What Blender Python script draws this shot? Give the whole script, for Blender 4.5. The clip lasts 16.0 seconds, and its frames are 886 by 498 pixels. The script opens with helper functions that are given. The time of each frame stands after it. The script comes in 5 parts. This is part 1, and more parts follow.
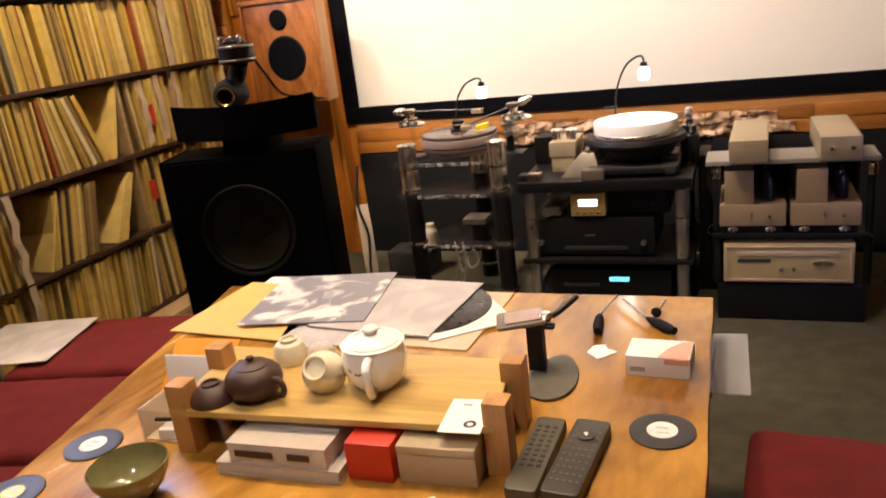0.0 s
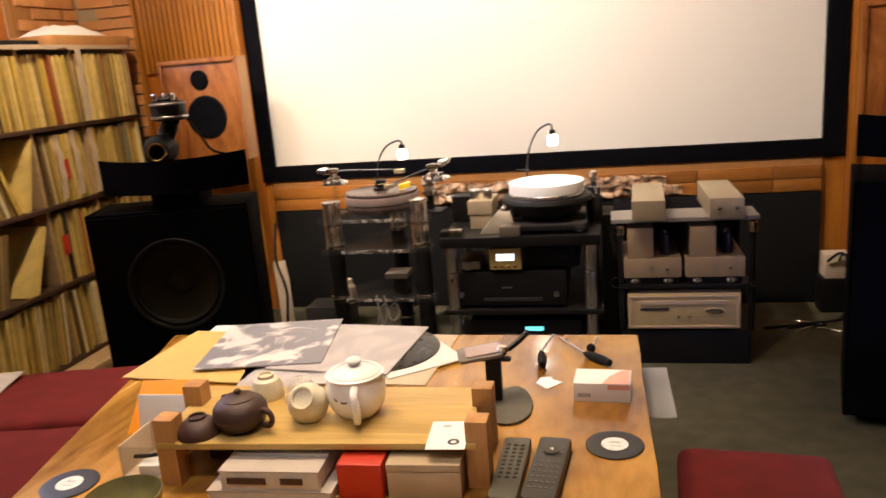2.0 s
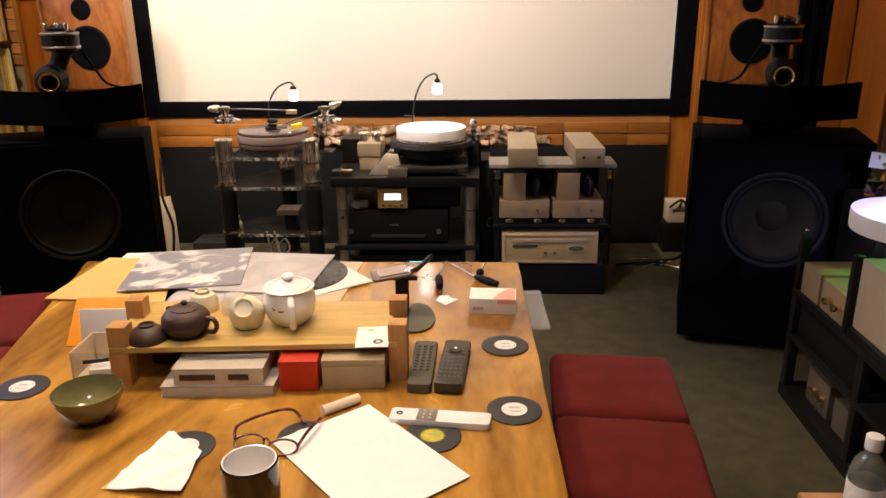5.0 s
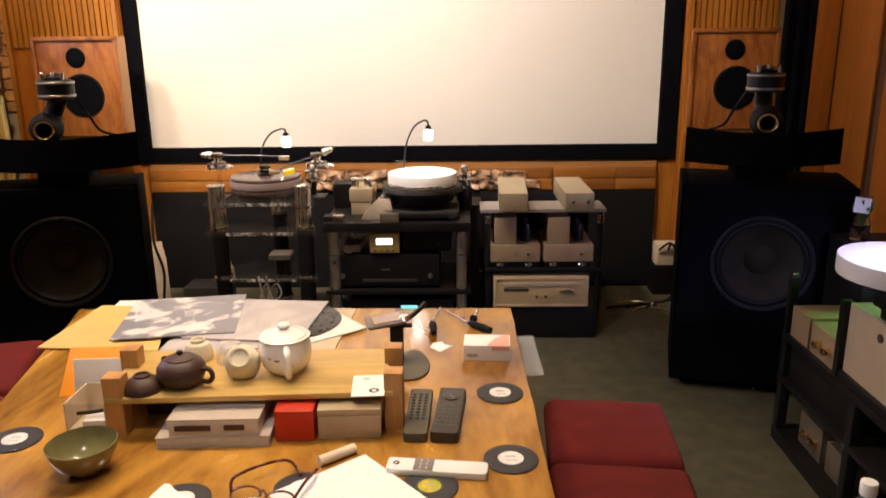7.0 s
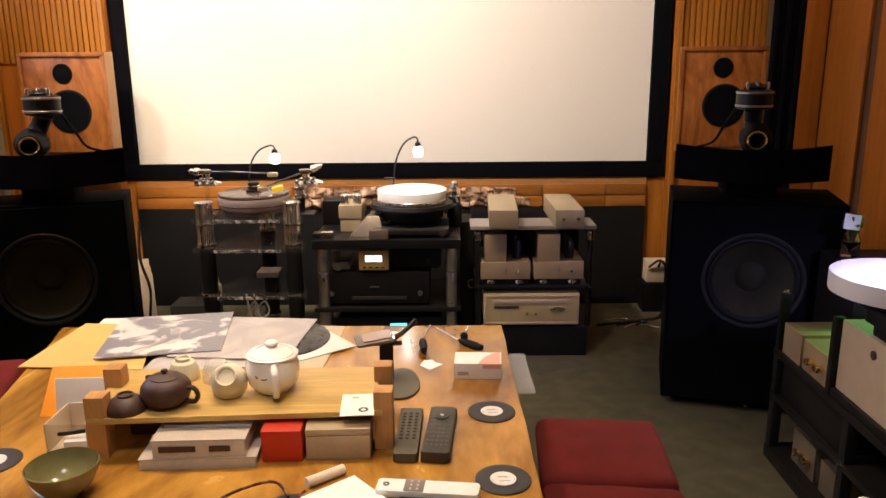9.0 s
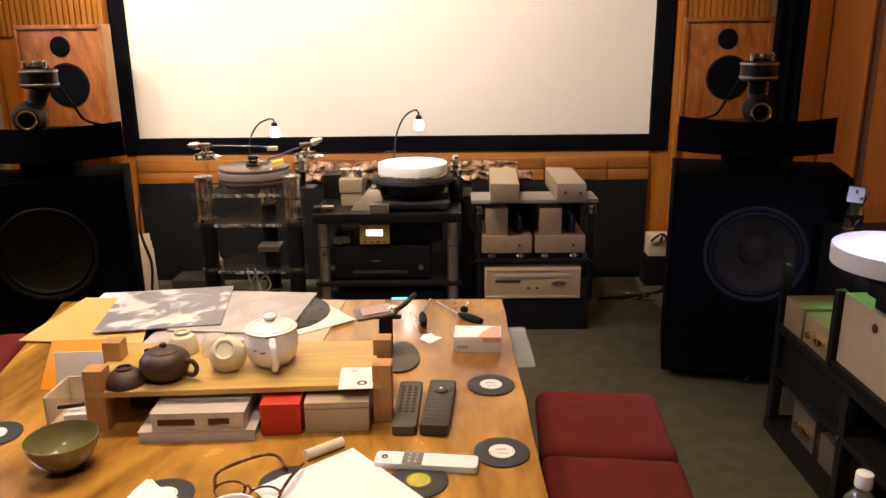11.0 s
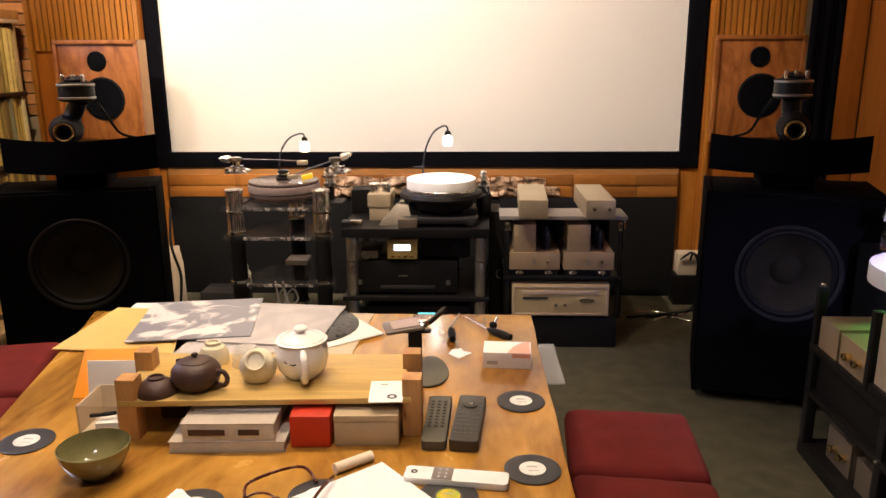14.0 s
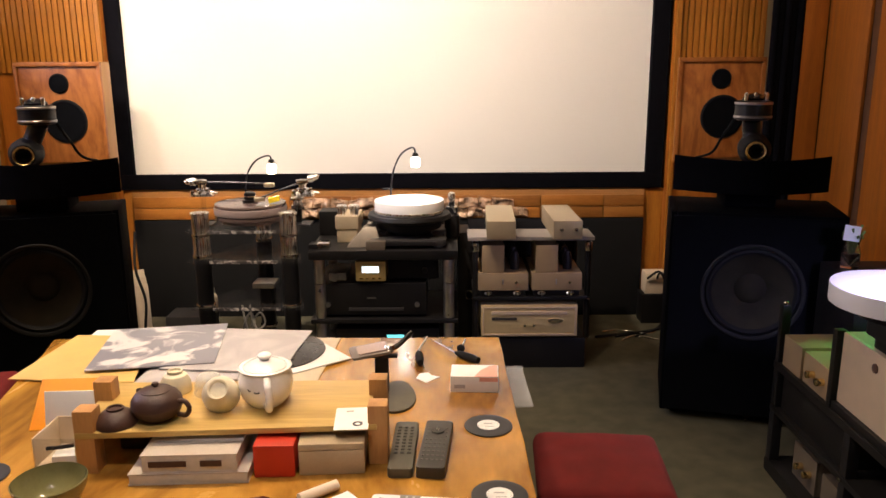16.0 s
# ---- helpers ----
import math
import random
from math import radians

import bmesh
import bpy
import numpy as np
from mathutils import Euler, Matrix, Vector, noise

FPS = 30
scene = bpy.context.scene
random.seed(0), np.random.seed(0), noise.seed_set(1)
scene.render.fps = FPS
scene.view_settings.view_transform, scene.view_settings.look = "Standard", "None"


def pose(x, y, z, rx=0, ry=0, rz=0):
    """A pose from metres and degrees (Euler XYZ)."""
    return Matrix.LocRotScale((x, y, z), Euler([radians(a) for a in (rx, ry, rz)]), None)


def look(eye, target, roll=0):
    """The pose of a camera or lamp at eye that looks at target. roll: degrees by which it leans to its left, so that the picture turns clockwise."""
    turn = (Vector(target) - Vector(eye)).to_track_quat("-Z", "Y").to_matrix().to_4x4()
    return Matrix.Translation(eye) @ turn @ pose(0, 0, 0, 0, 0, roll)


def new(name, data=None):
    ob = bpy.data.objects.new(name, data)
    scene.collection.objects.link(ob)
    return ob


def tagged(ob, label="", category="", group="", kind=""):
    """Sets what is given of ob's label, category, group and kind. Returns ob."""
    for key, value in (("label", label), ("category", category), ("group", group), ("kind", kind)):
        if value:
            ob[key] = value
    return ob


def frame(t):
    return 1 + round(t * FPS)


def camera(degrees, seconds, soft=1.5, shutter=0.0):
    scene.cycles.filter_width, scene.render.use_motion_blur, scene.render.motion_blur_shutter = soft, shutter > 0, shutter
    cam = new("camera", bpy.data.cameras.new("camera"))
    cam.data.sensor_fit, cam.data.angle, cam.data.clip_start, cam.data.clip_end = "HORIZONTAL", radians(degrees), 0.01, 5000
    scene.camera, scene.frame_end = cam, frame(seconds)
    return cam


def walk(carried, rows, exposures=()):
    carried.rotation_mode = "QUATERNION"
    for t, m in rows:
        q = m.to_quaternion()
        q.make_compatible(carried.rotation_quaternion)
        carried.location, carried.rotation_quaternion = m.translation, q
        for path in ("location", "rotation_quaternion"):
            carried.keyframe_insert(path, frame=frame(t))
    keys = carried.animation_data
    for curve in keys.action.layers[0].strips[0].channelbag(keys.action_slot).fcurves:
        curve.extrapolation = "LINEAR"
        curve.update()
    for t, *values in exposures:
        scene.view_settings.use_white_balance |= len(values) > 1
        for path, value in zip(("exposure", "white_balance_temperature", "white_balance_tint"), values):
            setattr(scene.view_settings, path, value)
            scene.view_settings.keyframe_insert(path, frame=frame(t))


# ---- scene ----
cam = camera(60.0, 16.0, shutter=0.4)
PATH = [
    (0, (0.773, -3.89, 1.241), (0.05, -2.127, 0.632), -7.0),
    (0.5, (0.68, -3.92, 1.236), (0.097, -2.076, 0.727), -5.7),
    (1, (0.658, -3.989, 1.253), (0.064, -2.144, 0.761), -3.4),
    (1.5, (0.715, -4.051, 1.259), (0.056, -2.232, 0.752), -3.8),
    (2, (0.664, -4.081, 1.256), (0.231, -2.188, 0.778), -4.6),
    (2.5, (0.57, -4.123, 1.26), (0.281, -2.194, 0.818), -2.7),
    (3, (0.572, -4.177, 1.263), (0.34, -2.264, 0.727), -1.4),
    (3.5, (0.583, -4.203, 1.28), (0.327, -2.296, 0.732), -3.3),
    (4, (0.586, -4.261, 1.288), (0.471, -2.351, 0.708), -1.5),
    (6.5, (0.58, -4.364, 1.309), (0.519, -2.474, 0.659), -0.5),
    (7, (0.573, -4.354, 1.316), (0.526, -2.426, 0.789), -0.7),
    (7.5, (0.57, -4.347, 1.32), (0.522, -2.407, 0.837), -1.0),
    (8, (0.574, -4.346, 1.311), (0.552, -2.392, 0.885), -0.7),
    (8.5, (0.57, -4.341, 1.309), (0.538, -2.395, 0.849), -0.7),
    (9, (0.569, -4.334, 1.307), (0.551, -2.394, 0.825), -0.5),
    (9.5, (0.573, -4.332, 1.305), (0.551, -2.398, 0.795), -0.5),
    (12, (0.578, -4.321, 1.3), (0.54, -2.398, 0.752), -1.0),
    (12.5, (0.571, -4.321, 1.3), (0.471, -2.395, 0.77), -1.0),
    (13, (0.569, -4.32, 1.299), (0.475, -2.381, 0.818), -0.7),
    (13.5, (0.564, -4.315, 1.295), (0.481, -2.379, 0.801), -0.3),
    (14, (0.562, -4.321, 1.294), (0.473, -2.387, 0.791), -0.4),
    (14.5, (0.567, -4.321, 1.301), (0.497, -2.384, 0.808), -0.4),
    (15, (0.573, -4.331, 1.298), (0.521, -2.386, 0.833), -0.5),
    (15.5, (0.571, -4.326, 1.299), (0.539, -2.384, 0.823), -0.2),
    (16, (0.574, -4.313, 1.303), (0.56, -2.366, 0.848), -0.4),
]
walk(cam, [(t, look(eye, target, roll)) for t, eye, target, roll in PATH], [(0, .10, 6620, 12.5), (1, .03, 6620, 12.5), (2.5, -.02, 6620, 12.5), (4, -.07, 6620, 12.5), (8, -.05, 6620, 12.5), (12, 0, 6570, 12), (16, 0, 6550, 12)])

# ---- world, lights, exposure ----
world = bpy.data.worlds.new("world")
scene.world = world
world.use_nodes = True
sky = world.node_tree.nodes.new("ShaderNodeTexSky")
sky.sky_type, sky.sun_disc, sky.sun_elevation = "NISHITA", False, radians(35)
world.node_tree.links.new(sky.outputs[0], world.node_tree.nodes["Background"].inputs[0])
world.node_tree.nodes["Background"].inputs[1].default_value = 0.1
scene.view_settings.exposure = 0.0
WARM = (1.0, 0.765, 0.505)
SOFT_WHITE = (1.0, 0.87, 0.78)
PINK_WHITE = (1.0, 0.825, 0.675)


def lamp(name, kind, m, energy, color, size=0.1, angle=60, blend=0.6):
    data = bpy.data.lights.new(name, kind)
    data.energy, data.color = energy, color
    if kind == "AREA":
        data.size = size
    else:
        data.shadow_soft_size = size
    if kind == "SPOT":
        data.spot_size, data.spot_blend = radians(angle), blend
    ob = new(name, data)
    ob.matrix_world = m
    return ob


# ---- materials ----
def material(name, base, rough=0.5, metal=0.0, scale=30.0, vary=0.15, bump=0.0, fine=220.0, coat=0.0, spec=0.5, per_object=0.0, stretch=(1, 1, 1), trans=0.0, alpha=1.0):
    """A surface with mottling at two scales, fine relief and, if asked for, a tone of its own for each object."""
    m = bpy.data.materials.new(name)
    m.use_nodes = True
    nodes, links = m.node_tree.nodes, m.node_tree.links
    b = nodes["Principled BSDF"]
    b.inputs["Metallic"].default_value = metal
    b.inputs["Coat Weight"].default_value = coat
    b.inputs["Specular IOR Level"].default_value = spec
    b.inputs["Transmission Weight"].default_value = trans
    b.inputs["Alpha"].default_value = alpha
    co = nodes.new("ShaderNodeTexCoord")
    mp = nodes.new("ShaderNodeMapping")
    mp.inputs["Scale"].default_value = stretch
    links.new(co.outputs["Object"], mp.inputs["Vector"])
    big, small = nodes.new("ShaderNodeTexNoise"), nodes.new("ShaderNodeTexNoise")
    big.inputs["Scale"].default_value, big.inputs["Detail"].default_value = scale, 5
    small.inputs["Scale"].default_value, small.inputs["Detail"].default_value = fine, 3
    links.new(mp.outputs[0], big.inputs["Vector"])
    links.new(mp.outputs[0], small.inputs["Vector"])
    add = nodes.new("ShaderNodeMath")
    add.operation = "MULTIPLY_ADD"
    add.inputs[1].default_value = 0.35
    links.new(small.outputs["Fac"], add.inputs[0])
    links.new(big.outputs["Fac"], add.inputs[2])
    ramp = nodes.new("ShaderNodeMapRange")
    ramp.inputs["From Min"].default_value, ramp.inputs["From Max"].default_value = 0.4, 0.95
    ramp.inputs["To Min"].default_value, ramp.inputs["To Max"].default_value = 1 - vary, 1 + vary
    links.new(add.outputs[0], ramp.inputs["Value"])
    val = ramp.outputs[0]
    if per_object:
        info = nodes.new("ShaderNodeObjectInfo")
        r2 = nodes.new("ShaderNodeMapRange")
        r2.inputs["To Min"].default_value, r2.inputs["To Max"].default_value = 1 - per_object, 1 + per_object
        links.new(info.outputs["Random"], r2.inputs["Value"])
        mul = nodes.new("ShaderNodeMath")
        mul.operation = "MULTIPLY"
        links.new(val, mul.inputs[0])
        links.new(r2.outputs[0], mul.inputs[1])
        val = mul.outputs[0]
    tint = nodes.new("ShaderNodeVectorMath")
    tint.operation = "SCALE"
    tint.inputs[0].default_value = base
    links.new(val, tint.inputs["Scale"])
    links.new(tint.outputs[0], b.inputs["Base Color"])
    rr = nodes.new("ShaderNodeMapRange")
    rr.inputs["To Min"].default_value, rr.inputs["To Max"].default_value = max(0.02, rough - 0.08), min(1, rough + 0.1)
    links.new(big.outputs["Fac"], rr.inputs["Value"])
    links.new(rr.outputs[0], b.inputs["Roughness"])
    if bump:
        bp = nodes.new("ShaderNodeBump")
        bp.inputs["Strength"].default_value, bp.inputs["Distance"].default_value = bump, 0.002
        links.new(small.outputs["Fac"], bp.inputs["Height"])
        links.new(bp.outputs[0], b.inputs["Normal"])
    return m


def wood(name, light, dark, rough=0.4, scale=5.0, axis=(6, 0.7, 6), coat=0.0, rings=2.5, per_object=0.12, fine=0.45, span=(0.5, 0.92)):
    """Wood with long grain along the axis whose stretch is smallest, growth rings and pores."""
    m = bpy.data.materials.new(name)
    m.use_nodes = True
    nodes, links = m.node_tree.nodes, m.node_tree.links
    b = nodes["Principled BSDF"]
    b.inputs["Coat Weight"].default_value, b.inputs["Coat Roughness"].default_value = coat, 0.2
    co, mp = nodes.new("ShaderNodeTexCoord"), nodes.new("ShaderNodeMapping")
    mp.inputs["Scale"].default_value = axis
    links.new(co.outputs["Object"], mp.inputs["Vector"])
    n1, n2 = nodes.new("ShaderNodeTexNoise"), nodes.new("ShaderNodeTexNoise")
    n1.inputs["Scale"].default_value, n1.inputs["Detail"].default_value, n1.inputs["Distortion"].default_value = scale * 0.35, 6, rings
    n2.inputs["Scale"].default_value, n2.inputs["Detail"].default_value = scale * 9, 4
    links.new(mp.outputs[0], n1.inputs["Vector"])
    links.new(mp.outputs[0], n2.inputs["Vector"])
    add = nodes.new("ShaderNodeMath")
    add.operation = "MULTIPLY_ADD"
    add.inputs[1].default_value = fine
    links.new(n2.outputs["Fac"], add.inputs[0])
    links.new(n1.outputs["Fac"], add.inputs[2])
    ramp = nodes.new("ShaderNodeValToRGB")
    e = ramp.color_ramp.elements
    e[0].position, e[1].position = span
    e[0].color, e[1].color = (*dark, 1), (*light, 1)
    links.new(add.outputs[0], ramp.inputs[0])
    info, r2 = nodes.new("ShaderNodeObjectInfo"), nodes.new("ShaderNodeMapRange")
    r2.inputs["To Min"].default_value, r2.inputs["To Max"].default_value = 1 - per_object, 1 + per_object
    links.new(info.outputs["Random"], r2.inputs["Value"])
    tint = nodes.new("ShaderNodeVectorMath")
    tint.operation = "SCALE"
    links.new(ramp.outputs[0], tint.inputs[0])
    links.new(r2.outputs[0], tint.inputs["Scale"])
    links.new(tint.outputs[0], b.inputs["Base Color"])
    rr = nodes.new("ShaderNodeMapRange")
    rr.inputs["To Min"].default_value, rr.inputs["To Max"].default_value = max(0.05, rough - 0.1), rough + 0.15
    links.new(n1.outputs["Fac"], rr.inputs["Value"])
    links.new(rr.outputs[0], b.inputs["Roughness"])
    bp = nodes.new("ShaderNodeBump")
    bp.inputs["Strength"].default_value, bp.inputs["Distance"].default_value = 0.15, 0.001
    links.new(n2.outputs["Fac"], bp.inputs["Height"])
    links.new(bp.outputs[0], b.inputs["Normal"])
    return m


def spines(name, dull=1.0):
    """Card sleeves: each island or object takes its own tone out of a run of creams, olives, greys and a few strong colours."""
    m = bpy.data.materials.new(name)
    m.use_nodes = True
    nodes, links = m.node_tree.nodes, m.node_tree.links
    b = nodes["Principled BSDF"]
    b.inputs["Roughness"].default_value = 0.6
    info, geo = nodes.new("ShaderNodeObjectInfo"), nodes.new("ShaderNodeNewGeometry")
    add, fr = nodes.new("ShaderNodeMath"), nodes.new("ShaderNodeMath")
    fr.operation = "FRACT"
    links.new(info.outputs["Random"], add.inputs[0])
    links.new(geo.outputs["Random Per Island"], add.inputs[1])
    links.new(add.outputs[0], fr.inputs[0])
    ramp = nodes.new("ShaderNodeValToRGB")
    ramp.color_ramp.interpolation = "CONSTANT"
    run = [(0.0, (.58, .44, .155)), (.12, (.48, .35, .11)), (.24, (.68, .54, .23)), (.36, (.34, .25, .11)), (.45, (.64, .48, .13)), (.56, (.74, .62, .33)),
           (.66, (.22, .15, .08)), (.71, (.46, .36, .14)), (.80, (.62, .48, .19)), (.90, (.07, .05, .045)), (.925, (.36, .11, .05)), (.945, (.25, .25, .22)), (.965, (.72, .66, .52))]
    run = [(p, (c[0] * 1.05, c[1], c[2] * .72)) for p, c in run]
    e = ramp.color_ramp.elements
    e[0].position, e[0].color = 0, (*[c * dull for c in run[0][1]], 1)
    e[1].position, e[1].color = run[1][0], (*[c * dull for c in run[1][1]], 1)
    for p, c in run[2:]:
        e.new(p).color = (*[v * dull for v in c], 1)
    links.new(fr.outputs[0], ramp.inputs[0])
    co, ns = nodes.new("ShaderNodeTexCoord"), nodes.new("ShaderNodeTexNoise")
    ns.inputs["Scale"].default_value, ns.inputs["Detail"].default_value = 28, 5
    links.new(co.outputs["Object"], ns.inputs["Vector"])
    r2 = nodes.new("ShaderNodeMapRange")
    r2.inputs["To Min"].default_value, r2.inputs["To Max"].default_value = 0.65, 1.3
    links.new(ns.outputs["Fac"], r2.inputs["Value"])
    tint = nodes.new("ShaderNodeVectorMath")
    tint.operation = "SCALE"
    links.new(ramp.outputs[0], tint.inputs[0])
    links.new(r2.outputs[0], tint.inputs["Scale"])
    links.new(tint.outputs[0], b.inputs["Base Color"])
    return m


def picture(name, a, c, scale, lo, hi):
    """A printed sleeve: cloudy shapes of two tones under a light sheen."""
    m = material(name, a, 0.35, scale=8)
    nodes, links = m.node_tree.nodes, m.node_tree.links
    co, ns, ramp = nodes.new("ShaderNodeTexCoord"), nodes.new("ShaderNodeTexNoise"), nodes.new("ShaderNodeValToRGB")
    ns.inputs["Scale"].default_value, ns.inputs["Detail"].default_value, ns.inputs["Distortion"].default_value = scale, 4, 1.2
    e = ramp.color_ramp.elements
    e[0].position, e[1].position = lo, hi
    e[0].color, e[1].color = (*a, 1), (*c, 1)
    links.new(co.outputs["Object"], ns.inputs["Vector"])
    links.new(ns.outputs["Fac"], ramp.inputs[0])
    links.new(ramp.outputs[0], nodes["Principled BSDF"].inputs["Base Color"])
    return m


def glow(name, color, strength):
    m = bpy.data.materials.new(name)
    m.use_nodes = True
    b = m.node_tree.nodes["Principled BSDF"]
    b.inputs["Base Color"].default_value = (*color, 1)
    b.inputs["Emission Color"].default_value = (*color, 1)
    b.inputs["Emission Strength"].default_value = strength
    return m


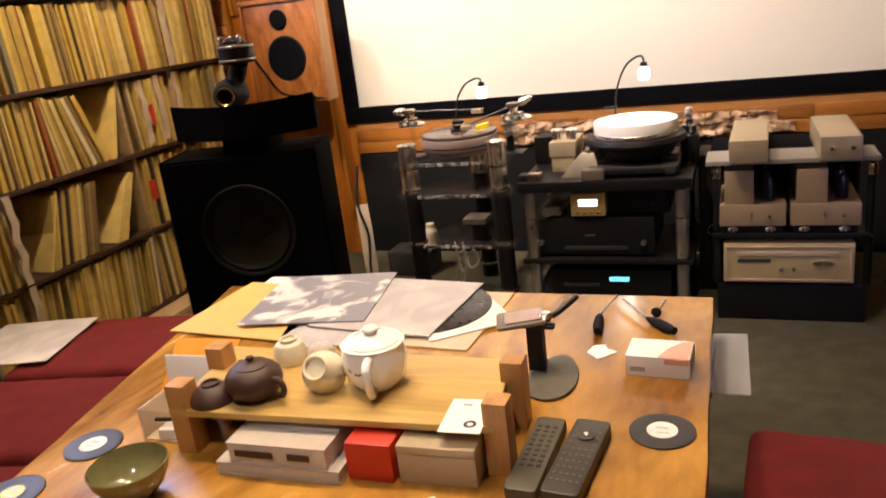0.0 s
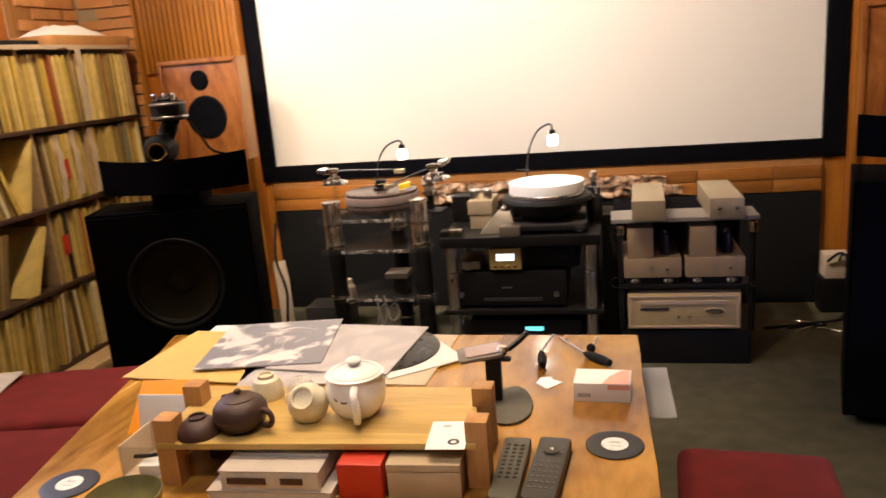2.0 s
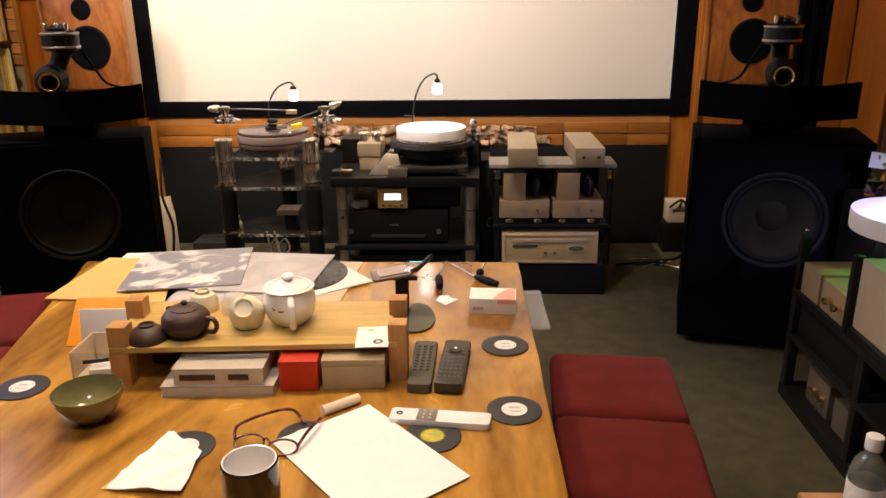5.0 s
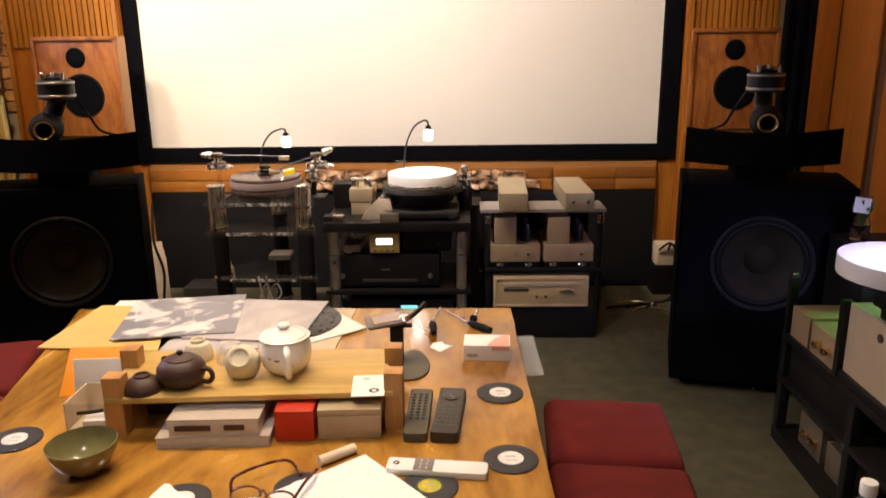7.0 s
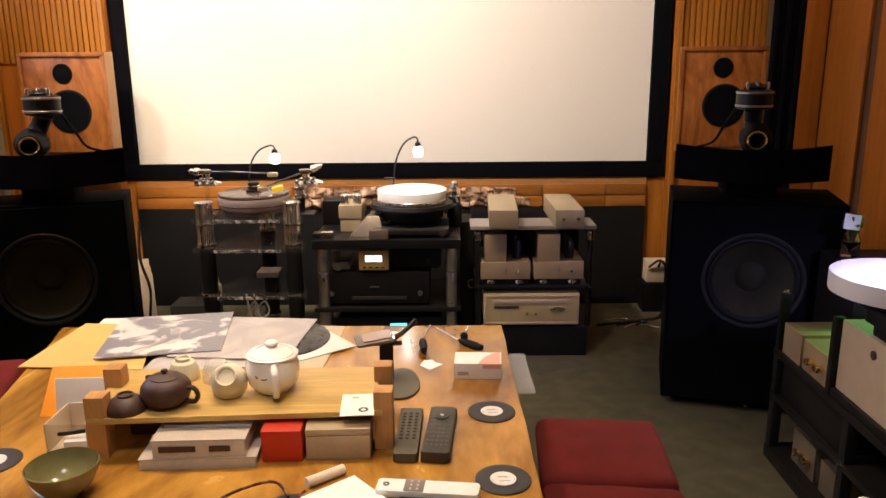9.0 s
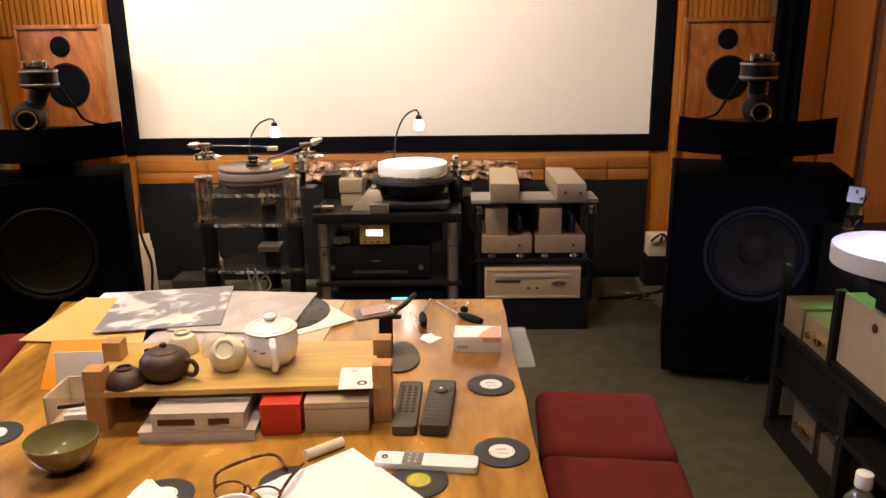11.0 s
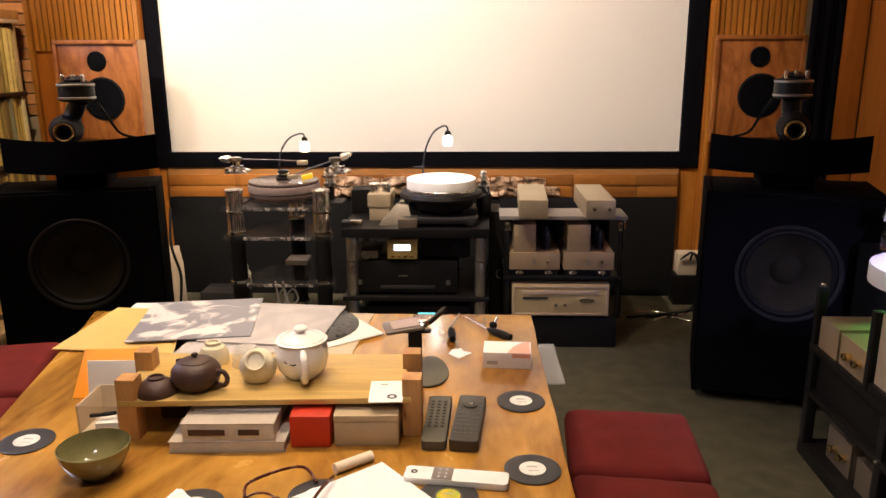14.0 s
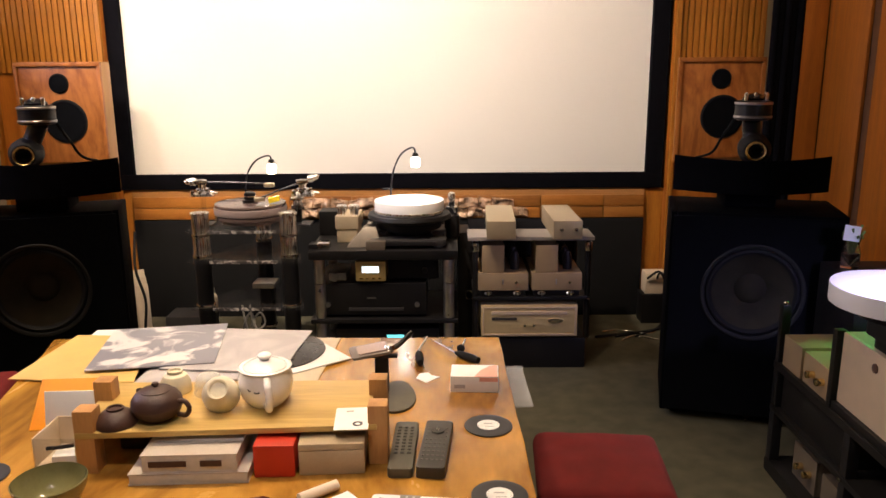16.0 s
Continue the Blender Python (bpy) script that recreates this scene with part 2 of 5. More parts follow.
M = {
    "carpet": material("carpet", (.082, .076, .050), .95, scale=14, vary=.25, bump=.8, fine=420, spec=.1),
    "felt": material("felt", (.0090, .0090, .0092), .9, scale=9, vary=.2, bump=.4, fine=300, spec=.15),
    "plaster": material("plaster", (.36, .29, .20), .8, scale=6, vary=.06, bump=.2),
    "ceiling": material("ceiling", (.42, .37, .30), .85, scale=5, vary=.05, bump=.2),
    "panel": wood("panel_wood", (.46, .15, .017), (.28, .083, .009), .42, 4.0, (7, 7, .5)),
    "slat": wood("slat_wood", (.42, .165, .018), (.24, .082, .008), .45, 4.0, (7, 7, .5)),
    "block": wood("block_wood", (.42, .165, .026), (.26, .09, .014), .5, 4.0, (.8, 6, 6), per_object=.25),
    "table": wood("table_wood", (.53, .27, .045), (.18, .070, .010), .20, 2.4, (2.6, .75, 2.6), coat=.35, rings=6.0, fine=.22, span=(.40, .80)),
    "leg": wood("table_leg_wood", (.34, .16, .05), (.20, .08, .025), .45, 4.0, (6, 6, .7)),
    "pale": wood("pale_wood", (.66, .45, .15), (.44, .28, .075), .36, 4.0, (.5, 7, 7)),
    "post": wood("post_wood", (.55, .29, .10), (.40, .19, .06), .45, 5.0, (6, 6, .8)),
    "veneer": wood("speaker_veneer", (.40, .145, .034), (.20, .060, .012), .4, 3.0, (3.0, 3.0, 1.1), rings=6, fine=.3, span=(.45, .82)),
    "veneer_edge": wood("veneer_edge", (.46, .26, .11), (.34, .17, .065), .5, 4.0, (6, 6, .7)),
    "shelfwood": wood("shelf_wood", (.55, .40, .22), (.42, .28, .13), .55, 4.0, (6, .7, 6)),
    # shelf wood darkened to carry the shade inside the record shelf
    "shelf_shaded": wood("shaded_shelf_wood", (.075, .036, .018), (.04, .018, .009), .55, 4.0, (6, .8, 6)),
    "darkwood": wood("dark_wood", (.13, .06, .03), (.07, .03, .015), .5, 4.0, (6, .8, 6)),
    "screen": material("screen_cloth", (.80, .77, .70), .9, scale=2, vary=.015, spec=.1),
    "velvet": material("black_velvet", (.004, .004, .006), .95, scale=20, vary=.3, bump=.3, spec=.05),
    "black": material("black_lacquer", (.0070, .0063, .0062), .45, scale=12, vary=.3, bump=.05, spec=.3),
    "grille": material("grille_cloth", (.0032, .0036, .005), .95, scale=40, vary=.2, bump=.6, fine=700, spec=.06),
    "cabinet_black": material("cabinet_black", (.0016, .0018, .0026), .8, scale=12, vary=.3, bump=.1, spec=.05),
    "woofer_rim": material("woofer_rim", (.010, .010, .010), .55, scale=30, vary=.2, spec=.3),
    "cone": material("woofer_cone", (.030, .026, .017), .85, scale=12, vary=.3, bump=.2, spec=.12),
    "rubber": material("rubber", (.008, .008, .009), .7, scale=30, vary=.2, spec=.2),
    "chrome": material("chrome", (.72, .69, .64), .16, 1.0, scale=40, vary=.08),
    "steel": material("brushed_steel", (.42, .41, .40), .34, 1.0, scale=30, vary=.1),
    "bright_steel": material("bright_steel", (.90, .86, .80), .26, 1.0, scale=60, vary=.12, stretch=(6, 6, .2)),
    "dark_metal": material("dark_metal", (.045, .045, .05), .35, .8, scale=30, vary=.15),
    "case_beige": material("case_beige", (.46, .36, .23), .5, scale=12, vary=.12, bump=.1),
    "gold_panel": material("gold_panel", (.64, .50, .26), .40, .4, scale=25, vary=.08),
    "champagne": material("champagne_aluminium", (.50, .41, .27), .42, .55, scale=25, vary=.08, bump=.05),
    "gold": material("gold_aluminium", (.60, .44, .17), .38, .6, scale=25, vary=.08),
    "tortoise": material("tortoise_frame", (.085, .014, .008), .25, scale=60, vary=.5),
    "salmon": material("salmon_print", (.80, .40, .31), .5, scale=30, vary=.06),
    "beige": material("beige_panel", (.58, .455, .32), .5, .25, scale=20, vary=.07),
    "dark_bronze": material("dark_bronze_case", (.15, .12, .09), .45, .3, scale=20, vary=.1),
    "bronze": material("bronze_case", (.40, .29, .17), .45, .3, scale=20, vary=.07),
    "brass": material("brass", (.92, .68, .30), .22, 1.0, scale=40, vary=.1),
    "tower_grey": material("tower_grey", (.26, .22, .17), .4, .5, scale=20, vary=.15),
    "pillar_steel": material("pillar_steel", (.66, .63, .60), .3, 1.0, scale=30, vary=.12),
    # pale grey that stands in for the bright sheen on the smoked shelf
    "shelf_sheen": material("shelf_sheen", (.26, .235, .215), .5, scale=20, vary=.05),
    "shelf_grey": material("smoked_shelf", (.034, .032, .031), .38, scale=20, vary=.03),
    "platter": material("white_platter", (.86, .86, .85), .35, scale=15, vary=.02),
    "smoke": material("smoked_acrylic", (.36, .28, .25), .3, scale=15, vary=.08, trans=.2),
    "smoke_dark": material("dark_smoked_acrylic", (.15, .105, .092), .2, scale=15, vary=.1, trans=.3),
    "clear_sheet": material("clear_sheet", (.16, .15, .14), .05, scale=10, vary=.03, alpha=.09),
    # pale blotches on dark: the glints of the acrylic edge painted as colour
    "acrylic_glints": picture("acrylic_glints", (.05, .045, .042), (.75, .70, .64), 34, .50, .66),
    "glass": material("thin_clear_glass", (.80, .80, .76), .05, scale=20, vary=.05, alpha=.30),
    "acrylic": material("clear_acrylic", (.92, .92, .92), .04, scale=10, vary=.02, trans=1.0),
    "red": material("red_cloth", (.125, .012, .012), .85, scale=16, vary=.25, bump=.7, fine=500, spec=.2),
    "white": material("white_card", (.86, .84, .82), .6, scale=20, vary=.05),
    "paper": material("white_paper", (.90, .90, .89), .7, scale=30, vary=.03),
    "roll_paper": material("pale_roll_paper", (.82, .68, .52), .6, scale=30, vary=.08),
    "cream": material("cream_card", (.62, .51, .37), .6, scale=20, vary=.08),
    "grey_card": material("grey_card", (.46, .44, .44), .45, scale=12, vary=.12),
    "cover_yellow": material("bright_yellow_card", (.86, .66, .22), .55, scale=14, vary=.15),
    "yellow_card": material("yellow_card", (.72, .47, .15), .6, scale=16, vary=.08),
    "orange": material("orange_card", (.84, .30, .006), .55, scale=16, vary=.08),
    "photo": picture("printed_sleeve", (.27, .27, .31), (.80, .77, .75), 8.5, .47, .56),
    "photo_b": picture("pale_sleeve", (.46, .43, .44), (.68, .64, .61), 5.0, .42, .66),
    "leaf_grey": material("leaf_grey", (.105, .095, .068), .5, scale=40, vary=.25, bump=.3),
    "slate": material("slate_plate", (.20, .17, .15), .3, scale=20, vary=.15),
    "salmon_grey": material("pinkish_grey", (.44, .34, .31), .4, scale=20, vary=.15),
    "vinyl": material("vinyl", (.012, .012, .013), .28, scale=60, vary=.2),
    "coaster": material("coaster_rubber", (.030, .030, .034), .45, scale=40, vary=.2),
    "label_white": material("label_white", (.78, .77, .74), .5, scale=60, vary=.15),
    "label_yellow": picture("label_yellow", (.75, .55, .02), (.25, .42, .04), 22, .4, .6),
    "stylus_yellow": material("stylus_yellow", (.85, .62, .02), .4, scale=40, vary=.1),
    "clay": material("brown_clay", (.060, .028, .020), .5, scale=40, vary=.2, bump=.3),
    "porcelain": material("porcelain", (.92, .90, .88), .14, scale=20, vary=.04, coat=.3),
    "ink": material("painted_ink", (.05, .05, .07), .4, scale=40, vary=.3),
    "stoneware": material("pale_stoneware", (.74, .67, .50), .35, scale=30, vary=.12),
    "celadon": material("green_glaze", (.19, .175, .075), .14, scale=25, vary=.18, coat=.4),
    "red_box": material("red_card", (.56, .030, .008), .45, scale=18, vary=.06),
    "book": material("book_paper", (.62, .57, .49), .7, scale=60, vary=.1),
    "book_cover": material("book_cover", (.52, .46, .40), .5, scale=20, vary=.1),
    "remote": material("grey_remote", (.085, .078, .056), .45, scale=30, vary=.1),
    "remote_dark": material("dark_remote", (.036, .033, .028), .4, scale=30, vary=.12),
    "plastic": material("white_plastic", (.88, .87, .85), .3, scale=30, vary=.03),
    "key_grey": material("grey_keys", (.105, .098, .085), .4, scale=30, vary=.1),
    "key": material("remote_keys", (.05, .048, .04), .5, scale=30, vary=.1),
    "mug": material("black_mug", (.012, .012, .016), .15, scale=30, vary=.2, coat=.4),
    "bag": material("clear_bag", (.55, .56, .56), .22, scale=14, vary=.1, bump=.3, fine=60, alpha=.34),
    "bottle": material("bottle_plastic", (.86, .90, .86), .08, scale=20, vary=.04, trans=.92),
    "foil": material("glossy_stone", (.46, .30, .19), .16, scale=26, vary=.75, bump=.7, fine=70, coat=.7),
    "spines": spines("sleeve_spines"),
    "brickwood": material("tile_brick", (.56, .27, .10), .6, scale=18, vary=.18, bump=.4, per_object=.2),
    "mortar": material("tile_joint", (.36, .17, .05), .9, scale=30, vary=.1),
    "cable_white": material("white_cable", (.26, .24, .20), .5, scale=30, vary=.1),
    "leaf": material("leaf_green", (.10, .16, .03), .5, scale=20, vary=.3),
    "cap_blue": material("blue_plastic", (.03, .16, .42), .35, scale=30, vary=.1),
    "bulb": glow("warm_bulb", (1.0, .86, .62), 9.0),
    "bulb_white": glow("white_bulb", (1.0, .95, .86), 12.0),
    "bulb_cool": glow("cool_bulb", (.75, .82, 1.0), 8.0),
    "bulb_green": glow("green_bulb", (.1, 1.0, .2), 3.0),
    "display": glow("white_display", (.72, .86, 1.0), 2.2),
    "display_teal": glow("teal_display", (.15, .75, .85), 1.6),
    "window_sky": glow("window_sky", (.66, .66, 1.0), 1.1),
}


# ---- shapes ----
def bm_box(x0, x1, y0, y1, z0, z1, bevel=0.003, seg=2):
    bm = bmesh.new()
    bmesh.ops.create_cube(bm, size=1)
    bmesh.ops.transform(bm, matrix=Matrix.LocRotScale(((x0 + x1) / 2, (y0 + y1) / 2, (z0 + z1) / 2), None, (abs(x1 - x0), abs(y1 - y0), abs(z1 - z0))), verts=bm.verts)
    if bevel:
        bmesh.ops.bevel(bm, geom=bm.edges[:], offset=bevel, segments=seg, profile=0.6, affect="EDGES")
    return bm


def bm_cyl(r, z0, z1, seg=40, bevel=0.002, at=(0, 0), r2=None):
    bm = bmesh.new()
    bmesh.ops.create_cone(bm, cap_ends=True, segments=seg, radius1=r, radius2=r if r2 is None else r2, depth=z1 - z0)
    bmesh.ops.translate(bm, vec=(at[0], at[1], (z0 + z1) / 2), verts=bm.verts)
    if bevel:
        rim = [e for e in bm.edges if any(len(f.verts) > 4 for f in e.link_faces)]
        bmesh.ops.bevel(bm, geom=rim, offset=bevel, segments=2, profile=0.6, affect="EDGES")
    return bm


def bm_lathe(profile, seg=40, at=(0, 0, 0)):
    """Turns a profile of (radius, height) about z."""
    bm = bmesh.new()
    rings = []
    for r, z in profile:
        if r < 1e-6:
            rings.append([bm.verts.new((at[0], at[1], at[2] + z))])
        else:
            rings.append([bm.verts.new((at[0] + r * math.cos(2 * math.pi * k / seg), at[1] + r * math.sin(2 * math.pi * k / seg), at[2] + z)) for k in range(seg)])
    for a, c in zip(rings, rings[1:]):
        for k in range(seg):
            j = (k + 1) % seg
            q = [a[k % len(a)], a[j % len(a)], c[j % len(c)], c[k % len(c)]]
            q = list(dict.fromkeys(q))
            if len(q) > 2:
                bm.faces.new(q)
    bmesh.ops.recalc_face_normals(bm, faces=bm.faces[:])
    for f in bm.faces:
        f.smooth = True
    return bm


def bm_tube(points, r, seg=10, smooth=6):
    """A round rod or cable along a smoothed line."""
    p = [Vector(q) for q in points]
    line = []
    for i in range(len(p) - 1):
        a, b, c, d = p[max(i - 1, 0)], p[i], p[i + 1], p[min(i + 2, len(p) - 1)]
        for k in range(smooth):
            t = k / smooth
            line.append(0.5 * ((2 * b) + (c - a) * t + (2 * a - 5 * b + 4 * c - d) * t * t + (3 * b - a - 3 * c + d) * t ** 3))
    line.append(p[-1])
    bm = bmesh.new()
    rings = []
    up = Vector((0.13, 0.21, 0.97))
    for i, q in enumerate(line):
        d = (line[min(i + 1, len(line) - 1)] - line[max(i - 1, 0)]).normalized()
        u = d.cross(up if abs(d.dot(up)) < 0.95 else Vector((1, 0, 0))).normalized()
        v = d.cross(u)
        rings.append([bm.verts.new(q + r * (u * math.cos(2 * math.pi * k / seg) + v * math.sin(2 * math.pi * k / seg))) for k in range(seg)])
    for a, c in zip(rings, rings[1:]):
        for k in range(seg):
            bm.faces.new((a[k], a[(k + 1) % seg], c[(k + 1) % seg], c[k]))
    bm.faces.new(rings[0][::-1])
    bm.faces.new(rings[-1])
    bmesh.ops.recalc_face_normals(bm, faces=bm.faces[:])
    for f in bm.faces:
        f.smooth = True
    return bm


def bm_plate(outline, z0, z1, bevel=0.0015):
    """A flat piece with a drawn outline."""
    bm = bmesh.new()
    low = [bm.verts.new((x, y, z0)) for x, y in outline]
    f = bm.faces.new(low)
    top = bmesh.ops.extrude_face_region(bm, geom=[f])
    bmesh.ops.translate(bm, vec=(0, 0, z1 - z0), verts=[v for v in top["geom"] if isinstance(v, bmesh.types.BMVert)])
    bmesh.ops.recalc_face_normals(bm, faces=bm.faces[:])
    if bevel:
        bmesh.ops.bevel(bm, geom=bm.edges[:], offset=bevel, segments=2, profile=0.6, affect="EDGES")
    return bm


def bm_cushion(w, d, h, soft=0.03, n=14):
    """A stuffed pad: a rounded block with a gently domed top."""
    bm = bm_box(-w / 2, w / 2, -d / 2, d / 2, 0, h, soft, 5)
    bmesh.ops.subdivide_edges(bm, edges=[e for e in bm.edges if e.calc_length() > 0.1], cuts=n, use_grid_fill=True)
    for v in bm.verts:
        u, t = 2 * v.co.x / w, 2 * v.co.y / d
        k = max(0, 1 - u * u) * max(0, 1 - t * t)
        if v.co.z > h * 0.5:
            v.co.z += 0.014 * k + 0.004 * noise.noise(v.co * 14)
    for f in bm.faces:
        f.smooth = True
    return bm


def moved(bm, m):
    bmesh.ops.transform(bm, matrix=m, verts=bm.verts)
    return bm


def joined(*parts):
    """Puts several shapes of one part into one bmesh."""
    out = bmesh.new()
    for b in parts:
        me = bpy.data.meshes.new("tmp")
        b.to_mesh(me)
        b.free()
        out.from_mesh(me)
        bpy.data.meshes.remove(me)
    return out


def mesh_of(name, bm, mat, smooth=30):
    me = bpy.data.meshes.new(name)
    bm.to_mesh(me)
    bm.free()
    me.materials.append(mat if not isinstance(mat, str) else M[mat])
    if smooth:
        me.shade_smooth()
        me.set_sharp_from_angle(angle=radians(smooth))
    return me


def part(name, bm, mat, parent=None, label=""):
    ob = new(name, mesh_of(name, bm, mat))
    if parent:
        ob.parent = parent
    return tagged(ob, label) if label else ob


def thing(name, at, label, category, group="", kind="", turn=0.0):
    ob = new(name)
    ob.empty_display_size = 0.05
    ob.matrix_basis = pose(at[0], at[1], at[2], 0, 0, turn)
    return tagged(ob, label, category, group, kind)


def solid(name, bm, mat, at, label, category, group="", kind="", turn=0.0, tilt=(0, 0)):
    ob = part(name, bm, mat)
    ob.matrix_basis = pose(at[0], at[1], at[2], tilt[0], tilt[1], turn)
    return tagged(ob, label, category, group, kind)


def rect(w, d):
    return [(-w / 2, -d / 2), (w / 2, -d / 2), (w / 2, d / 2), (-w / 2, d / 2)]


def round_rect(w, d, r, n=5):
    out = []
    for cx, cy, a in ((w / 2 - r, d / 2 - r, 0), (-w / 2 + r, d / 2 - r, 90), (-w / 2 + r, -d / 2 + r, 180), (w / 2 - r, -d / 2 + r, 270)):
        out += [(cx + r * math.cos(radians(a + 90 * k / n)), cy + r * math.sin(radians(a + 90 * k / n))) for k in range(n + 1)]
    return out


# ---- the room ----
X0, X1, Y0, Y1, H = -2.12, 2.42, -5.6, -0.26, 2.55
S = "structure"
solid("floor", bm_box(X0 - .1, X1 + .1, Y0 - .1, Y1 + .1, -.08, 0, 0), "carpet", (0, 0, 0), "dark grey-green short-pile carpet", "floor", kind=S)
solid("ceiling", bm_box(X0 - .1, X1 + .1, Y0 - .1, Y1 + .1, H, H + .1, 0), "ceiling", (0, 0, 0), "plain cream ceiling", "ceiling", kind=S)
solid("wall_back", bm_box(X0 - .1, X1 + .1, Y1, Y1 + .12, 0, H, 0), "plaster", (0, 0, 0), "back wall behind the projection screen", "wall", kind=S)
solid("wall_rear", bm_box(X0 - .1, X1 + .1, Y0 - .12, Y0, 0, H, 0), "plaster", (0, 0, 0), "plain wall behind the listening seat", "wall", kind=S)
WY0, WY1, WZ0, WZ1 = -2.9, -.75, 1.47, 2.15
wl = joined(bm_box(X0 - .12, X0, Y0, Y1, 0, WZ0, 0), bm_box(X0 - .12, X0, Y0, Y1, WZ1, H, 0), bm_box(X0 - .12, X0, Y0, WY0, WZ0, WZ1, 0), bm_box(X0 - .12, X0, WY1, Y1, WZ0, WZ1, 0))
wall_left = solid("wall_left", wl, "mortar", (0, 0, 0), "wall faced with thin orange-brown brick tiles", "wall", kind=S)
win = thing("window_1", (X0 - .06, (WY0 + WY1) / 2, (WZ0 + WZ1) / 2), "wide low window with pale blue daylight above the record shelves", "window", kind=S)
wh, ww = (WZ1 - WZ0) / 2, (WY1 - WY0) / 2
for a, b, c, d in ((-ww, ww, -wh, -wh + .04), (-ww, ww, wh - .04, wh), (-ww, -ww + .04, -wh + .04, wh - .04), (ww - .04, ww, -wh + .04, wh - .04), (-.02, .02, -wh + .04, wh - .04)):
    part("window_frame", bm_box(-.03, .03, a, b, c, d, .003), "white", win)
for s in (-1, 1):
    p = part("pane", bm_box(-.003, .003, s * ww / 2 - ww / 2 + .03, s * ww / 2 + ww / 2 - .03, -wh + .04, wh - .04, 0), "acrylic", win)
    p.visible_shadow = False
solid("backdrop", bm_box(-3.0, -2.98, WY0 - 1, WY1 + 1, 1.0, 3.0, 0), "window_sky", (0, 0, 0), "pale overcast sky outside the window", "backdrop", kind=S)
wall_right = solid("wall_right", bm_box(X1, X1 + .12, Y0, Y1, 0, H, 0), "darkwood", (0, 0, 0), "wall clad with tall orange-brown wood panels", "wall", kind=S)
y = Y1 - .22
for w in (.38, .62, .9, .9, .9, .9):
    part("panel", bm_box(X1 - .018, X1 - .002, y - w + .012, y, .04, H - .02, .003), "panel", wall_right)
    y -= w + (.07 if w == .38 else 0)
# tall black curtain post in the corner
drape = thing("corner_curtain", (2.155, -.46, 0), "black cloth drape hanging in the corner", "curtain")
for k in range(5):
    part("fold", bm_cyl(.018, 0, H - .01, 14, 0, (.03 * k, .012 * (k % 2))), "velvet", drape)

solid("wall_return", bm_box(2.287, X1 - .0185, -.472, Y1 - .001, 0, H - .001, .003), "panel", (0, 0, 0), "narrow orange wood board in the corner", "wall panel", kind=S)


def speaker_column(name, cx, x0, x1):
    """A wood-clad pier with vertical slats above a flush loudspeaker."""
    col = solid(name, bm_box(x0, x1, -.36, Y1, .0, H, .003), "panel", (0, 0, 0), "orange wood pier with vertical slats", "wall panel", kind=S)
    part("trim", bm_box(x0 + .0, x0 + .022, -.39, -.3605, .22, H, .003), "slat", col)
    part("trim", bm_box(x1 - .022, x1, -.39, -.3605, .22, H, .003), "slat", col)
    n = int((x1 - x0 - .05) / .0285)
    me = None
    for k in range(n):
        x = x0 + .026 + (x1 - x0 - .052) * (k + .5) / n
        if me is None:
            me = mesh_of("slat", bm_box(-.0118, .0118, -.016, 0, 1.3, H - .01, .002), "slat")
        s = new("slat", me)
        s.parent, s.location = col, (x, -.3605, 0)
    return col


speaker_column("pier_left", -1.26, -1.72, -1.142)
speaker_column("pier_right", 1.86, 1.705, 2.14)

for x0, x1 in ((-1.1415, -1.0905), (1.6055, 1.7045)):
    solid("wall_board", bm_box(x0, x1, -.305, -.255, 0, .69, .002), "slat", (0, 0, 0), "upright orange wood board beside the felt panel", "wall panel", kind=S)

# projection screen
scr = thing("projection_screen", (.267, -.29, .705), "large white projection screen in a black velvet frame", "projection screen")
SW, SH, FB = 2.675 / 2, 1.16, .085
part("cloth", bm_box(-SW, SW, 0, .01, .07, .07 + SH, 0), "screen", scr)
for a, b, c, d in ((-SW - FB, SW + FB, -.008, .07), (-SW - FB, SW + FB, .07 + SH, .155 + SH), (-SW - FB, -SW, .07, .07 + SH), (SW, SW + FB, .07, .07 + SH)):
    part("frame", bm_box(a, b, -.035, .02, c, d, .004), "velvet", scr)

# wainscot under the screen: wood blocks above a felt board
wain = solid("felt_board", bm_box(-1.09, 1.605, -.33, Y1, 0, .535, .004), "felt", (0, 0, 0), "dark grey felt-covered board along the base of the wall", "wall panel", kind=S)
ledge = solid("block_ledge", bm_box(-1.09, 1.605, -.315, Y1, .5355, .70, 0), "mortar", (0, 0, 0), "ledge faced with orange wood blocks", "wall panel", kind=S)
for row in range(2):
    x = -1.09 + (0 if row else -.11)
    while x < 1.605:
        w = .83 + .11 * (1 - row) if x < -.5 else .33
        a, b = max(x, -1.09), min(x + w, 1.605)
        if b - a > .03:
            part("block", bm_box(a + .003, b - .003, -.328, -.314, .540 + row * .062, .597 + row * .062, .003), "block", ledge)
        x += w
strip = thing("stone_strip", (0, -.332, .603), "strip of crumpled glossy stone tiles along the ledge", "tile")
random.seed(4)
for row in range(2):
    x = -.27 + .03 * row
    while x < .90:
        w = random.uniform(.055, .135)
        bm = bm_box(x + .001, x + w - .001, -.016, 0, -.052 + row * .050, -.004 + row * .050, .006, 2)
        bmesh.ops.subdivide_edges(bm, edges=[e for e in bm.edges if e.calc_length() > .03], cuts=5, use_grid_fill=True)
        lean = random.uniform(-.16, .16)
